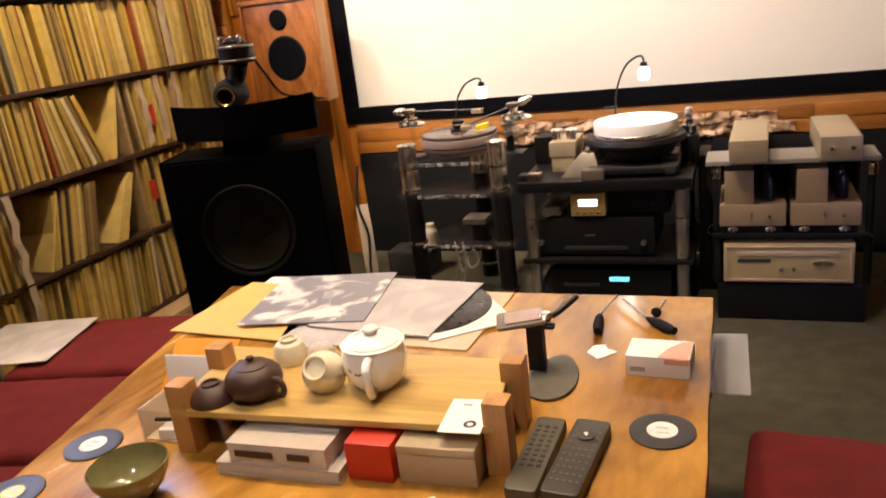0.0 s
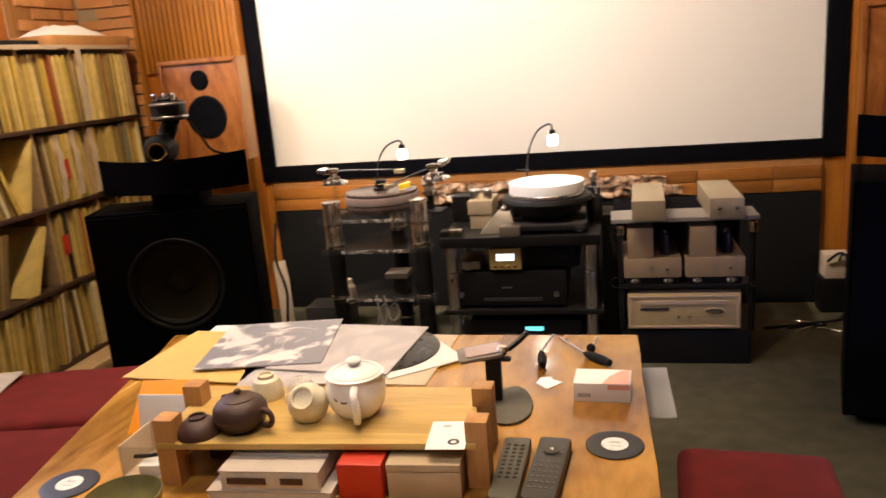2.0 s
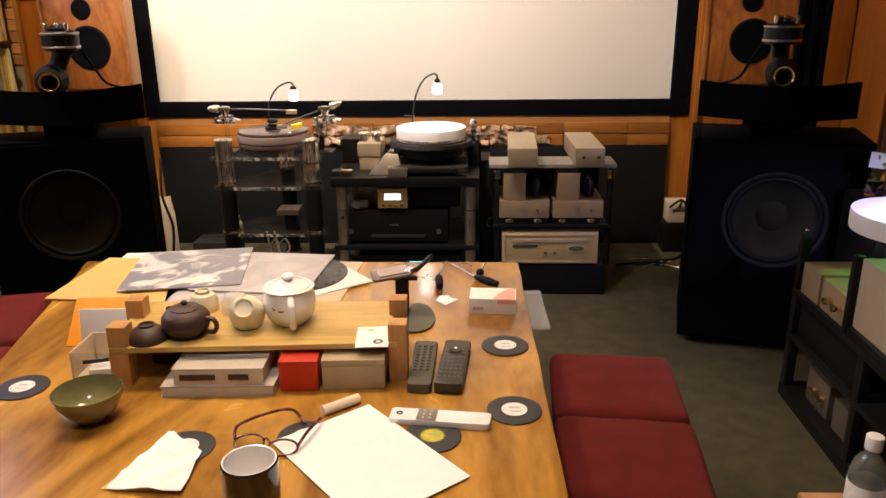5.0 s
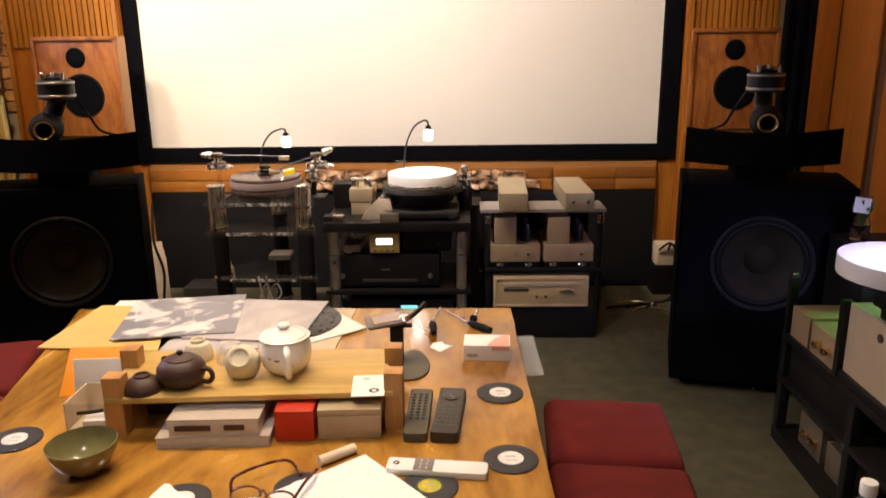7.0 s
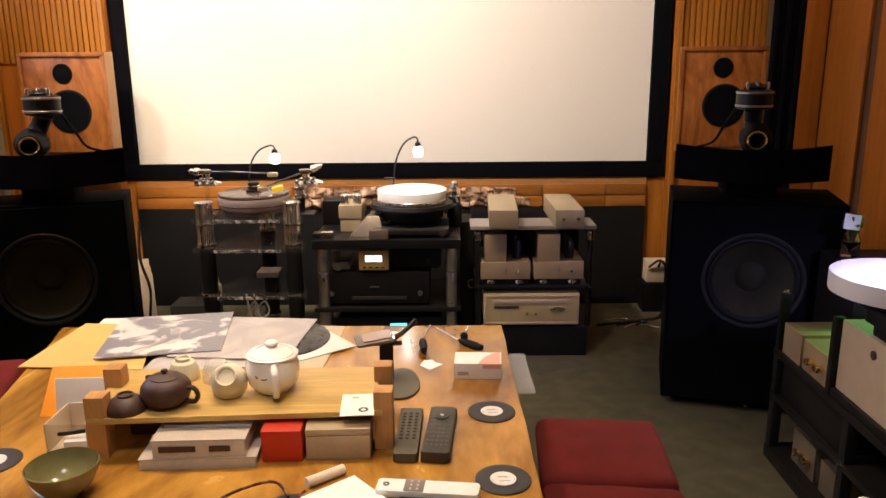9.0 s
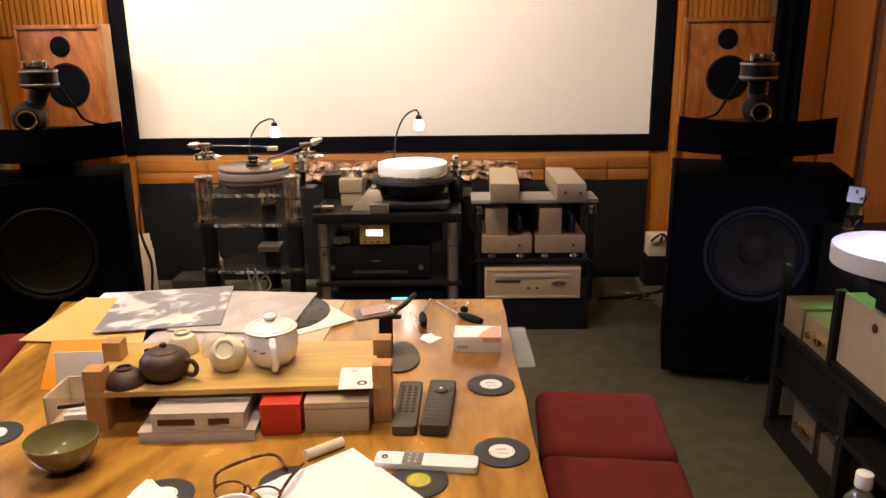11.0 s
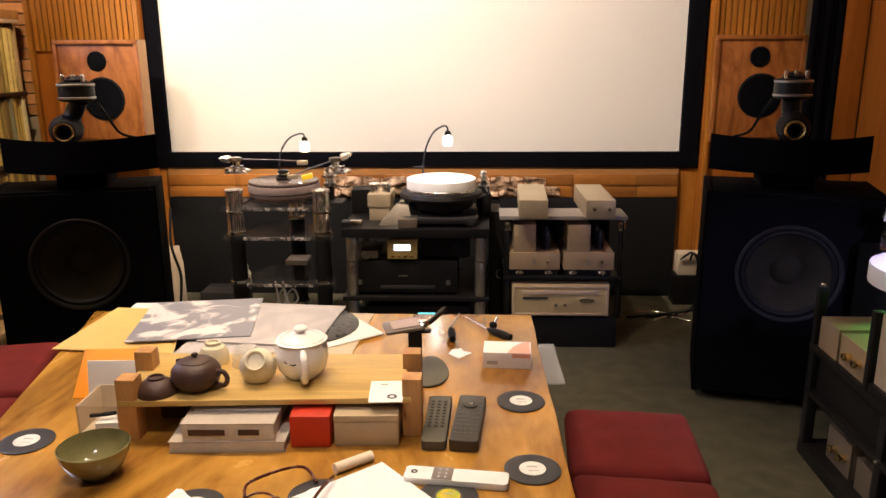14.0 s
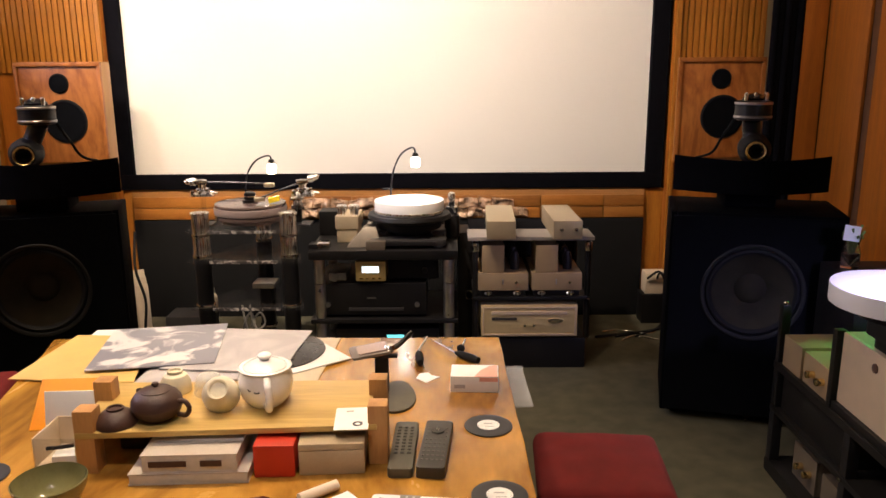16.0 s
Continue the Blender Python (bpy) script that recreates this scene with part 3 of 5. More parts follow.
        for v in bm.verts:
            if v.co.y < -.004:
                v.co.y += .026 * noise.noise(v.co * 26 + Vector((row * 3, 0, 0))) + .012 * noise.noise(v.co * 70)
            v.co.z += .010 * noise.noise(v.co * 17) + lean * (v.co.x - x - w / 2)
        part("tile", bm, "foil", strip)
        x += w

# ---- loudspeakers ----
def monitor(cx, y, z, k, label):
    """A wall loudspeaker, k times the size of the first, its face at y."""
    t = thing("wall_loudspeaker", (cx, y, z), label, "loudspeaker", "wall loudspeakers")
    depth = min(.10, Y1 - .1025 - y)
    part("cabinet", bm_box(-.205 * k, .205 * k, .012, depth, 0, .49 * k, .004), "veneer_edge", t)
    if depth > .09:
        part("wall_bracket", bm_box(-.12, .12, .1005, .228, .10, .40, .004), "black", t)
    part("baffle", bm_box(-.187 * k, .187 * k, 0, .0115, .02 * k, .47 * k, .002), "veneer", t)
    for a, b, c, d in ((-.205, .205, .47, .49), (-.205, -.187, 0, .47), (.187, .205, 0, .47)):
        part("edge_frame", bm_box(a * k, b * k, -.012, .0115, c * k, d * k, .003), "veneer", t)
    for r, x, h in ((.044, 0, .392), (.097, .015, .215)):
        r, x, h = r * k, x * k, h * k
        turned = Matrix.Translation((x, 0, h)) @ Euler((radians(90), 0, 0)).to_matrix().to_4x4()
        d = part("driver", moved(bm_lathe([(r, .0), (r, .007), (r * .93, .010), (r * .86, .008), (r * .3, .012), (0, .013)], 40), turned), "grille", t)
        part("rim", moved(bm_lathe([(r * 1.0, 0), (r * 1.06, .001), (r * 1.06, .005), (r * 1.0, .0075)], 40), turned), "rubber", d)
    return t


monitor(-1.260, -.62, .86, 1, "square wood-veneered wall loudspeaker with round black drivers")
monitor(1.933, -.405, .839, 1.05, "wood-veneered loudspeaker set flush into the wooden pier")


def bm_ring_plate(w, z0, z1, r, cz, y0, y1, seg=56):
    """A board w wide between z0 and z1 with a round hole of radius r at height cz."""
    bm = bmesh.new()
    rows = []
    for y in (y0, y1):
        hole, edge = [], []
        for k in range(seg):
            a = 2 * math.pi * (k + .5) / seg
            c, t = math.cos(a), math.sin(a)
            f = min(w / 2 / max(abs(c), 1e-6), ((z1 - cz) if t > 0 else (cz - z0)) / max(abs(t), 1e-6))
            hole.append(bm.verts.new((r * c, y, cz + r * t)))
            edge.append(bm.verts.new((f * c, y, cz + f * t)))
        for q in ((w / 2, z1), (-w / 2, z1), (-w / 2, z0), (w / 2, z0)):
            near = min(edge, key=lambda v: (v.co.x - q[0]) ** 2 + (v.co.z - q[1]) ** 2)
            near.co.x, near.co.z = q
        rows.append((hole, edge))
    (h0, e0), (h1, e1) = rows
    for k in range(seg):
        n = (k + 1) % seg
        for quad in ((h0[k], h0[n], e0[n], e0[k]), (h1[k], e1[k], e1[n], h1[n]), (h0[k], h1[k], h1[n], h0[n]), (e0[k], e0[n], e1[n], e1[k])):
            bm.faces.new(quad)
    bmesh.ops.recalc_face_normals(bm, faces=bm.faces[:])
    return bm


def bass_speaker(at, turn, d, foot):
    t = thing("bass_cabinet", at, "big black bass loudspeaker cabinet with one large woofer on the carpet", "loudspeaker", "bass cabinets", turn=turn)
    w, h, b = .59, .80, .022
    for name, box in (("side_panel", (-w / 2, -w / 2 + b, 0, d, .03, h)), ("side_panel", (w / 2 - b, w / 2, 0, d, .03, h)), ("top_panel", (-w / 2 + b + .001, w / 2 - b - .001, 0, d, h - b, h - .001)),
                      ("bottom_panel", (-w / 2 + b + .001, w / 2 - b - .001, 0, d, .031, .03 + b)), ("back_panel", (-w / 2 + b + .001, w / 2 - b - .001, d - b, d - .001, .031 + b, h - b - .001))):
        part(name, bm_box(*box, .004, 2), "cabinet_black", t)
    part("front_panel", bm_ring_plate(w - .02, .042, h - .012, .163, .515, -.013, -.001), "grille", t)
    R = Matrix.Translation((0, -.0132, .515)) @ Euler((radians(90), 0, 0)).to_matrix().to_4x4()
    part("frame_ring", moved(bm_lathe([(.162, 0), (.177, .000), (.179, .004), (.175, .0065), (.166, .005), (.162, .0)], 64), R), "woofer_rim", t, "faintly shining rim")
    part("surround", moved(bm_lathe([(.1625, -.004), (.157, .003), (.150, .005), (.143, .0), (.139, -.006)], 64), R), "rubber", t)
    cone = part("cone", moved(bm_lathe([(.141, -.005), (.122, -.022), (.095, -.042), (.066, -.058), (.052, -.062)], 64), R), "cone", t)
    part("dust_cap", moved(bm_lathe([(.056, -.061), (.048, -.052), (.030, -.044), (.012, -.041), (0, -.0405)], 48), R), "cone", cone)
    for x, y in ((-w / 2 + .05, .05), (w / 2 - .05, .05), (foot, .03), (-w / 2 + .05, d - .05), (w / 2 - .05, d - .05)):
        part("spike_foot", bm_lathe([(0, 0), (.012, .001), (.014, .012), (.009, .02), (.014, .029), (0, .03)], 20, (x, y, 0)), "chrome", t)
    return t


def horn_speaker(at, turn, side):
    t = thing("horn_driver_stack", at, "curved black horn with two compression drivers above it", "horn loudspeaker", "horns", turn=turn)
    n, w, hh = 20, .545, .122
    bm = bmesh.new()
    front, back = [], []
    for k in range(n + 1):
        a = (k / n - .5)
        x = a * w
        y = -.085 * math.cos(a * math.pi)
        lift = .012 * (2 * a) ** 2
        front.append([bm.verts.new((x, y, z)) for z in (.055 + lift * .3, .055 + hh + lift)])
        back.append([bm.verts.new((x * .9, y * .35 + .13, z)) for z in (.065, .055 + hh - .02)])
    for k in range(n):
        f, g, p, q = front[k], front[k + 1], back[k], back[k + 1]
        bm.faces.new((f[0], g[0], g[1], f[1]))
        bm.faces.new((f[1], g[1], q[1], p[1]))
        bm.faces.new((p[0], p[1], q[1], q[0]))
        bm.faces.new((f[0], p[0], q[0], g[0]))
    bm.faces.new((front[0][0], front[0][1], back[0][1], back[0][0]))
    bm.faces.new((front[n][0], back[n][0], back[n][1], front[n][1]))
    bmesh.ops.recalc_face_normals(bm, faces=bm.faces[:])
    part("horn_mouth", bm, "velvet", t)
    part("foot", bm_box(-.09, .09, -.03, .15, 0, .06, .008), "velvet", t)
    sx, tx = 0.0, .012 if side > 0 else -.05
    rot = Euler((radians(90), 0, radians(-8 * side))).to_matrix().to_4x4()
    R = Matrix.Translation((tx, .02, .205)) @ rot
    barrel = part("horn_tube", moved(bm_lathe([(.0, -.12), (.05, -.12), (.058, -.10), (.058, -.02), (.048, .0), (.046, .035), (.040, .045), (.026, .046), (.022, .03), (.0, -.02)], 36), R), "rubber", t)
    part("throat_ring", moved(bm_lathe([(.020, .028), (.027, .046), (.031, .050), (.036, .049), (.037, .043)], 36), R), "brass", barrel)
    part("neck", bm_tube([(tx, .07, .22), ((sx + tx) / 2, .08, .27), (sx, .06, .316)], .033, 16), "dark_metal", t)
    top = part("compression_driver", bm_lathe([(0, .311), (.054, .313), (.064, .318), (.064, .378), (.054, .384), (0, .386)], 40, (sx, .05, 0)), "black", t)
    for z in (.322, .370):
        part("chrome_band", bm_lathe([(.0645, z), (.067, z + .002), (.067, z + .007), (.0645, z + .009)], 40, (sx, .05, 0)), "steel", top)
    part("terminal", bm_lathe([(.040, .385), (.042, .392), (.030, .404), (.012, .410), (0, .411)], 24, (sx, .05, 0)), "mug", top, "polished black cap with terminals")
    for k in range(3):
        part("terminal_knob", bm_lathe([(.007, .385), (.008, .408), (.004, .414), (0, .415)], 12, (sx - .034 + .034 * k, .012 + .01 * (k % 2), 0)), "chrome", top)
    part("cable", bm_tube([(sx + .05 * -side, .07, .33), (sx - .10 * side, .06, .25), (sx - .13 * side, .08, .19), (sx - .18 * side, .12, .165)], .005, 8), "rubber", t)
    return t


bass_speaker((-.943, -1.575, 0), 17, .27, 0)
bass_speaker((1.667, -1.648, 0), -14, .36, .02)
horn_speaker((-.930, -1.50, .802), 14, -1)
horn_speaker((1.686, -1.50, .802), -10, 1)


# ---- record shelves along the left wall ----
SX, SD = -1.72, .36
shelf = thing("record_shelf", (SX, 0, 0), "long pale wooden shelf packed with old record sleeves", "shelf")
LEVELS = (.07, .415, .765, 1.105)
YA, YB = -3.1, -.45
# inner boards take a near-black wood for the shade between the rows
for z in LEVELS + (1.452,):
    part("board", bm_box(-SD, 0, YA, YB, z - .018, z, .002), "cream" if z > 1.4 else "shelf_shaded", shelf)
part("plinth", bm_box(-SD, .12, YA, YB, 0, .051, .004), "shelfwood", shelf, "pale plinth board at the floor")
for y in (YA + .009, -2.42, -1.93, -1.225, -.88, YB - .009):
    part("divider", bm_box(-SD, -.02, y - .009, y + .009, .0705, 1.433, .002), "shelfwood", shelf)
# back panel coloured dark so that the gaps between sleeves read as shaded
part("back_panel", bm_box(-SD - .012, -SD, YA, YB, .052, 1.45, 0), "shelf_shaded", shelf)
random.seed(11)
DIV = [YA, -2.42, -1.93, -1.225, -.88, YB]
WID = (.006, .010, .016, .024)
THICK = [mesh_of("record_sleeve", bm_box(-.31, 0, -.5 * w, .5 * w, 0, .312, .0012, 1), "spines") for w in WID]
COVER = mesh_of("record_sleeve", bm_box(-.31, 0, -.004, .004, 0, .312, .001, 1), "cover_yellow")
made = 0


def stand(mesh, y, z, slope, push=0.0):
    """One sleeve with its lower edge at y, its top leaning by slope degrees towards the far wall."""
    ob = new("record_sleeve", mesh)
    ob.matrix_basis = Matrix.Translation((SX - .006 + push, y, z + .001 + .006 * abs(math.sin(radians(slope))))) @ Euler((radians(-slope), 0, random.uniform(-.008, .008))).to_matrix().to_4x4() @ Matrix.Diagonal((1, 1, random.uniform(.94, 1.0), 1))
    tagged(ob, "worn card record sleeve standing on the shelf", "record sleeve", "records on the shelf")
    return ob


for li, z in enumerate(LEVELS):
    for ci in range(5):
        a, b = DIV[ci] + .012, DIV[ci + 1] - .012
        rest = bmesh.new()
        own = ci in (1, 2, 3, 4) and li in (1, 2) or ci == 3
        slope, step = random.uniform(-4, .5), 0.0
        if (li, ci) == (2, 2):
            # two covers fallen against the divider, the rest leaning the other way
            for d, g in ((.098, 16), (.116, 17)):
                stand(COVER, b - d, z, g)
            b, slope, step = b - .135, -19, .8
        if (li, ci) == (1, 2):
            for d, g in ((.150, 24), (.166, 25), (.184, 26.5), (.205, 28)):
                stand(COVER, b - d, z, g)
            a, b, slope = a + .12, b - .24, 13
        if (li, ci) in ((3, 1), (0, 2)):
            slope = 6
        y = b - .31 * max(0, math.sin(radians(slope)))
        while True:
            k = random.choice((0, 1, 1, 2, 2, 3))
            w = WID[k] / math.cos(radians(slope))
            if y - w < a + .31 * max(0, math.sin(radians(-slope))):
                break
            push = random.uniform(-.026, .005) - (.04 if random.random() < .11 else 0)
            if own and made < 290:
                stand(THICK[k], y - w / 2, z, slope, push)
                made += 1
            else:
                m = Matrix.Translation((SX - .006 + push, y - w / 2, z + .001)) @ Euler((radians(-slope), 0, 0)).to_matrix().to_4x4()
                bx = moved(bm_box(-.31, 0, -WID[k] / 2, WID[k] / 2, 0, .312 * random.uniform(.955, 1), 0), m)
                me = bpy.data.meshes.new("t")
                bx.to_mesh(me)
                bx.free()
                rest.from_mesh(me)
                bpy.data.meshes.remove(me)
            y -= w + random.uniform(0, .0012)
            slope = slope + random.uniform(-.4, .4) if step == 0 else min(0, slope + step)
        if (li, ci) == (1, 2):
            stand(COVER, y - .014, z, slope + 7)
        if rest.verts:
            ob = part("record_sleeves", rest, "spines")
            tagged(ob, "row of worn card record sleeves on the shelf", "record sleeves", "records on the shelf", "stuff")
        else:
            rest.free()
# torn plastic sheets hanging at the dividers
for y, z0, z1 in ((-.88, 1.11, 1.44), (-1.13, .79, 1.07), (-1.02, .79, 1.08), (-.895, .78, 1.08), (-1.93, .42, .76), (-1.93, .10, .41)):
    bm = bm_box(0, .003, -.016, .016, z0, z1, 0)
    bmesh.ops.subdivide_edges(bm, edges=[e for e in bm.edges if e.calc_length() > .1], cuts=12, use_grid_fill=True)
    for v in bm.verts:
        v.co.x += .012 * noise.noise(Vector((0, v.co.y * 10, v.co.z * 14)))
        v.co.y += .014 * noise.noise(Vector((4, 0, v.co.z * 16)))
    solid("divider_sheet", bm, "cream", (SX + .018, y, 0), "crumpled white plastic sheet on the shelf divider", "sheet")
bm = bm_box(.001, .005, -1.27, -.86, 1.4345, 1.4525, 0)
bmesh.ops.subdivide_edges(bm, edges=[e for e in bm.edges if e.calc_length() > .1], cuts=20, use_grid_fill=True)
for v in bm.verts:
    v.co.x += .004 * (1 + noise.noise(Vector((v.co.z * 30, v.co.y * 22, 0))))
    v.co.z += .010 * noise.noise(Vector((2, v.co.y * 14, 0))) if v.co.z < 1.44 else 0
solid("plastic_cover", bm, "cream", (SX, 0, 0), "thin white plastic sheet draped over the shelf edge", "sheet")
# red labels on a few spines
for y, z in ((-1.074, .865), (-1.17, .54)):
    solid("red_label", bm_box(0, .002, -.02, .02, 0, .09, .0005), "red_box", (SX - .002, y, z), "small red card label on the sleeves", "label")
# things on top of the shelf
top = thing("wooden_tray", (SX - .18, -.685, 1.453), "round-edged wooden tray heaped with white cloth on the shelf", "tray")
part("tray", bm_plate(round_rect(.34, .62, .06), 0, .045, .006), "post", top)
cl = bm_lathe([(0, .10), (.06, .095), (.11, .075), (.15, .05), (.155, .046), (0, .0455)], 36)
for v in cl.verts:
    v.co.y *= 1.7
    v.co.z += .02 * max(0, v.co.z - .05) / .05 * noise.noise(v.co * 22)
part("cloth", cl, "paper", top, "crumpled white cloth")
solid("dark_tray", bm_plate(round_rect(.24, .24, .04), 0, .022, .004), "black", (SX - .17, -1.13, 1.453), "flat dark tray on the shelf", "tray")
solid("cream_box", bm_box(-.12, .12, -.09, .09, 0, .22, .004), "cream", (SX - .16, -1.66, 1.453), "cream cardboard box on the shelf", "box")
solid("orange_box", bm_box(-.05, .05, -.045, .045, 0, .2, .004), "panel", (SX - .2, -1.13, 1.4755), "small orange-brown wooden box", "box")
solid("record_stack", joined(*[bm_box(-.155, .155, -.155, .155, .004 * k, .004 * k + .0035, 0) for k in range(7)]), "grey_card", (SX - .17, -2.05, 1.453), "flat stack of sleeves on top of the shelf", "records")
# brick tiles of the left wall, above the shelf
mt = [mesh_of("brick", bm_box(-.002, .012, -w / 2, w / 2, 0, .052, .003, 1), "brickwood") for w in (.205, .10)] + [mesh_of("brick", bm_box(-.1025, .1025, -.012, .002, 0, .052, .003, 1), "brickwood")]
for row in range(26):
    z = .97 + row * .058
    if z + .055 > H:
        break
    y = -.30 - (.105 if row % 2 else 0)
    if row % 2:
        b = new("brick", mt[1])
        b.parent, b.location = wall_left, (X0, -.325, z)
    while y > (-.56 if WZ0 - .055 < z < WZ1 else -1.15):
        b = new("brick", mt[0])
        b.parent, b.location = wall_left, (X0, y - .105, z)
        y -= .211
    x = -2.10 + (.105 if row % 2 else 0)
    while x < -1.72:
        b = new("brick", mt[2])
        b.parent, b.location = wall_left, (x + .1025, Y1, z)
        x += .211

# ---- turntable stand with acrylic shelves ----
ts = thing("acrylic_turntable_stand", (-.325, -.9, 0), "three-legged black and clear acrylic turntable stand", "equipment rack")
for x, y in ((-.195, -.10), (.193, -.10), (0, .24)):
    leg = part("leg", bm_cyl(.036, 0, .495, 32, .003, (x, y)), "black", ts)
    for z0, z1, mt_ in ((.06, .075, "chrome"), (.27, .285, "chrome"), (.495, .512, "chrome"), (.512, .594, "bright_steel"), (.605, .688, "bright_steel"), (.688, .700, "bright_steel"), (.5945, .6045, "chrome")):
        part("collar", bm_cyl(.037 if z1 - z0 > .03 else .042, z0, z1, 32, .004, (x, y)), mt_, leg)
tri = [(-.25, -.15), (.25, -.15), (.24, -.05), (.05, .29), (-.05, .29), (-.24, -.05)]
for z in (.262, .478, .612):
    sh = part("shelf", bm_plate(tri, z, z + .016, .003), "clear_sheet", ts)
    # thin strip added along the front edge to carry the painted glints
    part("glint_strip", bm_box(-.15, .15, -.1545, -.1505, z + .001, z + .015, .001), "acrylic_glints", sh, "edge strip with glints painted in its colour")
tt = thing("acrylic_turntable", (-.318, -.9, .629), "smoked acrylic turntable with two silver tonearms", "turntable")
part("bearing", bm_cyl(.05, 0, .03, 32), "dark_metal", tt)
part("sub_platter", bm_cyl(.13, .012, .028, 48), "smoke", tt)
part("platter", bm_cyl(.158, .030, .050, 64, .004), "smoke_dark", tt)
part("platter_slab", bm_cyl(.161, .0505, .084, 64, .005), "smoke", tt, "frosted grey acrylic slab")
part("platter_mat", bm_cyl(.158, .0845, .098, 64, .004), "smoke_dark", tt)
cl_ = part("record_clamp", bm_lathe([(0, .0985), (.034, .0985), (.036, .108), (.022, .112), (.026, .122), (.026, .140), (.018, .145), (0, .145)], 32), "black", tt)
part("clamp_ring", bm_lathe([(.026, .123), (.0275, .124), (.0275, .128), (.026, .129)], 32), "chrome", cl_)


def tonearm(parent, base, tip, h, chunky=True):
    bx, by = base
    arm = part("tonearm", bm_tube([(bx, by, h), ((bx * .5 + tip[0] * .5), (by + tip[1]) / 2, (h + tip[2]) / 2 + .002), (tip[0], tip[1], tip[2])], .0042, 8), "dark_metal", parent)
    part("arm_post", bm_cyl(.012, -.012, h - .049, 16, .001, (bx, by)), "clear_sheet" if chunky else "black", arm)
    part("pillar", bm_lathe([(0, h - .05), (.026, h - .048), (.030, h - .040), (.030, h - .030), (.018, h - .026), (.018, h - .012), (.024, h - .010), (.024, h + .006), (.012, h + .012), (0, h + .012)], 24, (bx, by, 0)), "chrome", arm)
    d = (Vector((bx, by, h)) - Vector(tip)).normalized()
    q = Vector((bx, by, h)) + d * .050
    turned = d.to_track_quat("Z", "Y").to_matrix().to_4x4()
    part("counterweight", moved(bm_lathe([(0, -.022), (.012, -.022), (.017, -.018), (.017, .004), (.013, .008), (.013, .020), (.009, .026), (0, .026)], 22), Matrix.Translation(q) @ turned), "bright_steel", arm)
    part("counterweight_rod", bm_tube([(bx, by, h), tuple(Vector((bx, by, h)) + d * .085)], .004, 8), "chrome", arm)
    part("arm_lift", bm_tube([(bx + .02, by - .02, h - .035), (bx + .035, by - .05, h - .03), (bx + .05, by - .055, h - .02)], .005, 8), "chrome", arm)
    part("headshell", moved(bm_box(-.013, .013, -.022, .022, -.014, .004, .003), Matrix.Translation(tip) @ pose(0, 0, 0, 0, 0, math.degrees(math.atan2(tip[1] - by, tip[0] - bx)) - 90)), "champagne", arm)
    if chunky:
        part("mounting_plate", bm_plate(round_rect(.105, .062, .018), h - .062, h - .051, .003), "bright_steel", arm).location = (bx, by - .004, 0)
        part("bearing_yoke", moved(bm_box(-.026, .026, -.012, .012, -.004, .016, .004), pose(bx, by - .014, h - .004, 0, 0, 12)), "chrome", arm)
        part("cue_lever", bm_tube([(bx + .015, by - .03, h - .042), (bx + .05, by - .045, h - .036), (bx + .082, by - .05, h - .044)], .0048, 8), "bright_steel", arm)
        for k in range(3):
            part("adjuster", bm_lathe([(0, 0), (.008, 0), (.009, .004), (.009, .014), (.004, .018), (0, .018)], 14, (bx - .036 + .034 * k, by - .028, h - .051)), "chrome", arm)
    return arm


tonearm(tt, (-.222, .03), (.092, -.01, .182), .186)
tonearm(tt, (.236, .02), (.060, -.075, .128), .186)
for k, (r, z0, z1) in enumerate(((.030, .060, .078), (.022, .079, .100), (.033, .1005, .112), (.020, .1125, .134))):
    part("arm_column", bm_cyl(r, z0, z1, 24, .003, (.204, .045)), "bright_steel" if k % 2 else "chrome", tt)
part("column_foot", bm_cyl(.016, -.002, .0595, 20, .001, (.204, .045)), "black", tt)
part("arm_board", bm_box(-.27, -.18, -.02, .08, -.012, -.002, .003), "dark_metal", tt)
part("arm_board", bm_box(.17, .27, -.03, .08, -.012, -.002, .003), "dark_metal", tt)
part("stylus_guard", moved(bm_box(-.025, .025, -.016, .016, 0, .022, .003), pose(.120, -.04, .107, 0, -12, 10)), "stylus_yellow", tt, "bright yellow stylus guard")


def gooseneck(at, reach, height, shade_h, bulb, energy, lean, color=(1, .9, .74)):
    t = thing("gooseneck_lamp", at, "small gooseneck lamp with a glowing glass shade", "lamp", "turntable lamps")
    part("base", bm_lathe([(0, 0), (.022, 0), (.022, .012), (.008, .02), (0, .02)], 24), "dark_metal", t)
    part("neck", bm_tube([(0, 0, .015), (0, 0, height * .5), (reach * .12, 0, height * .74), (reach * .42, 0, height * .92), (reach * .80, 0, height * .995), (reach * .97, 0, height * .985), (reach, 0, height * .94)], .0042, 8), "dark_metal", t)
    cap = part("cap", bm_lathe([(0, .0), (.012, .0), (.014, -.012), (.014, -.018), (0, -.018)], 20, (reach, 0, height * .94)), "black", t)
    part("shade", bm_lathe([(.012, -.018), (.021, -.026), (.0225, -.045), (.020, -.062), (.015, -.066), (0, -.066)], 24, (reach, 0, height * .94)), bulb, t, "glowing frosted glass shade")
    lamp("lamp_light", "SPOT", look((at[0] + reach, at[1], at[2] + height * .94 - .074), (at[0] + reach + lean[0], at[1] + lean[1], at[2]), 0), energy, color, .02, 120, .5)


gooseneck((-.366, -.78, .628), .125, .295, .06, "bulb", 1.2, (0, -.1))
part("mount_plate", bm_box(-.42, -.32, -.83, -.73, .624, .6285, .001), "dark_metal", None)
bpy.data.objects["mount_plate"].name = "lamp_mount"
tagged(bpy.data.objects["lamp_mount"], "small dark plate on the acrylic shelf", "plate")

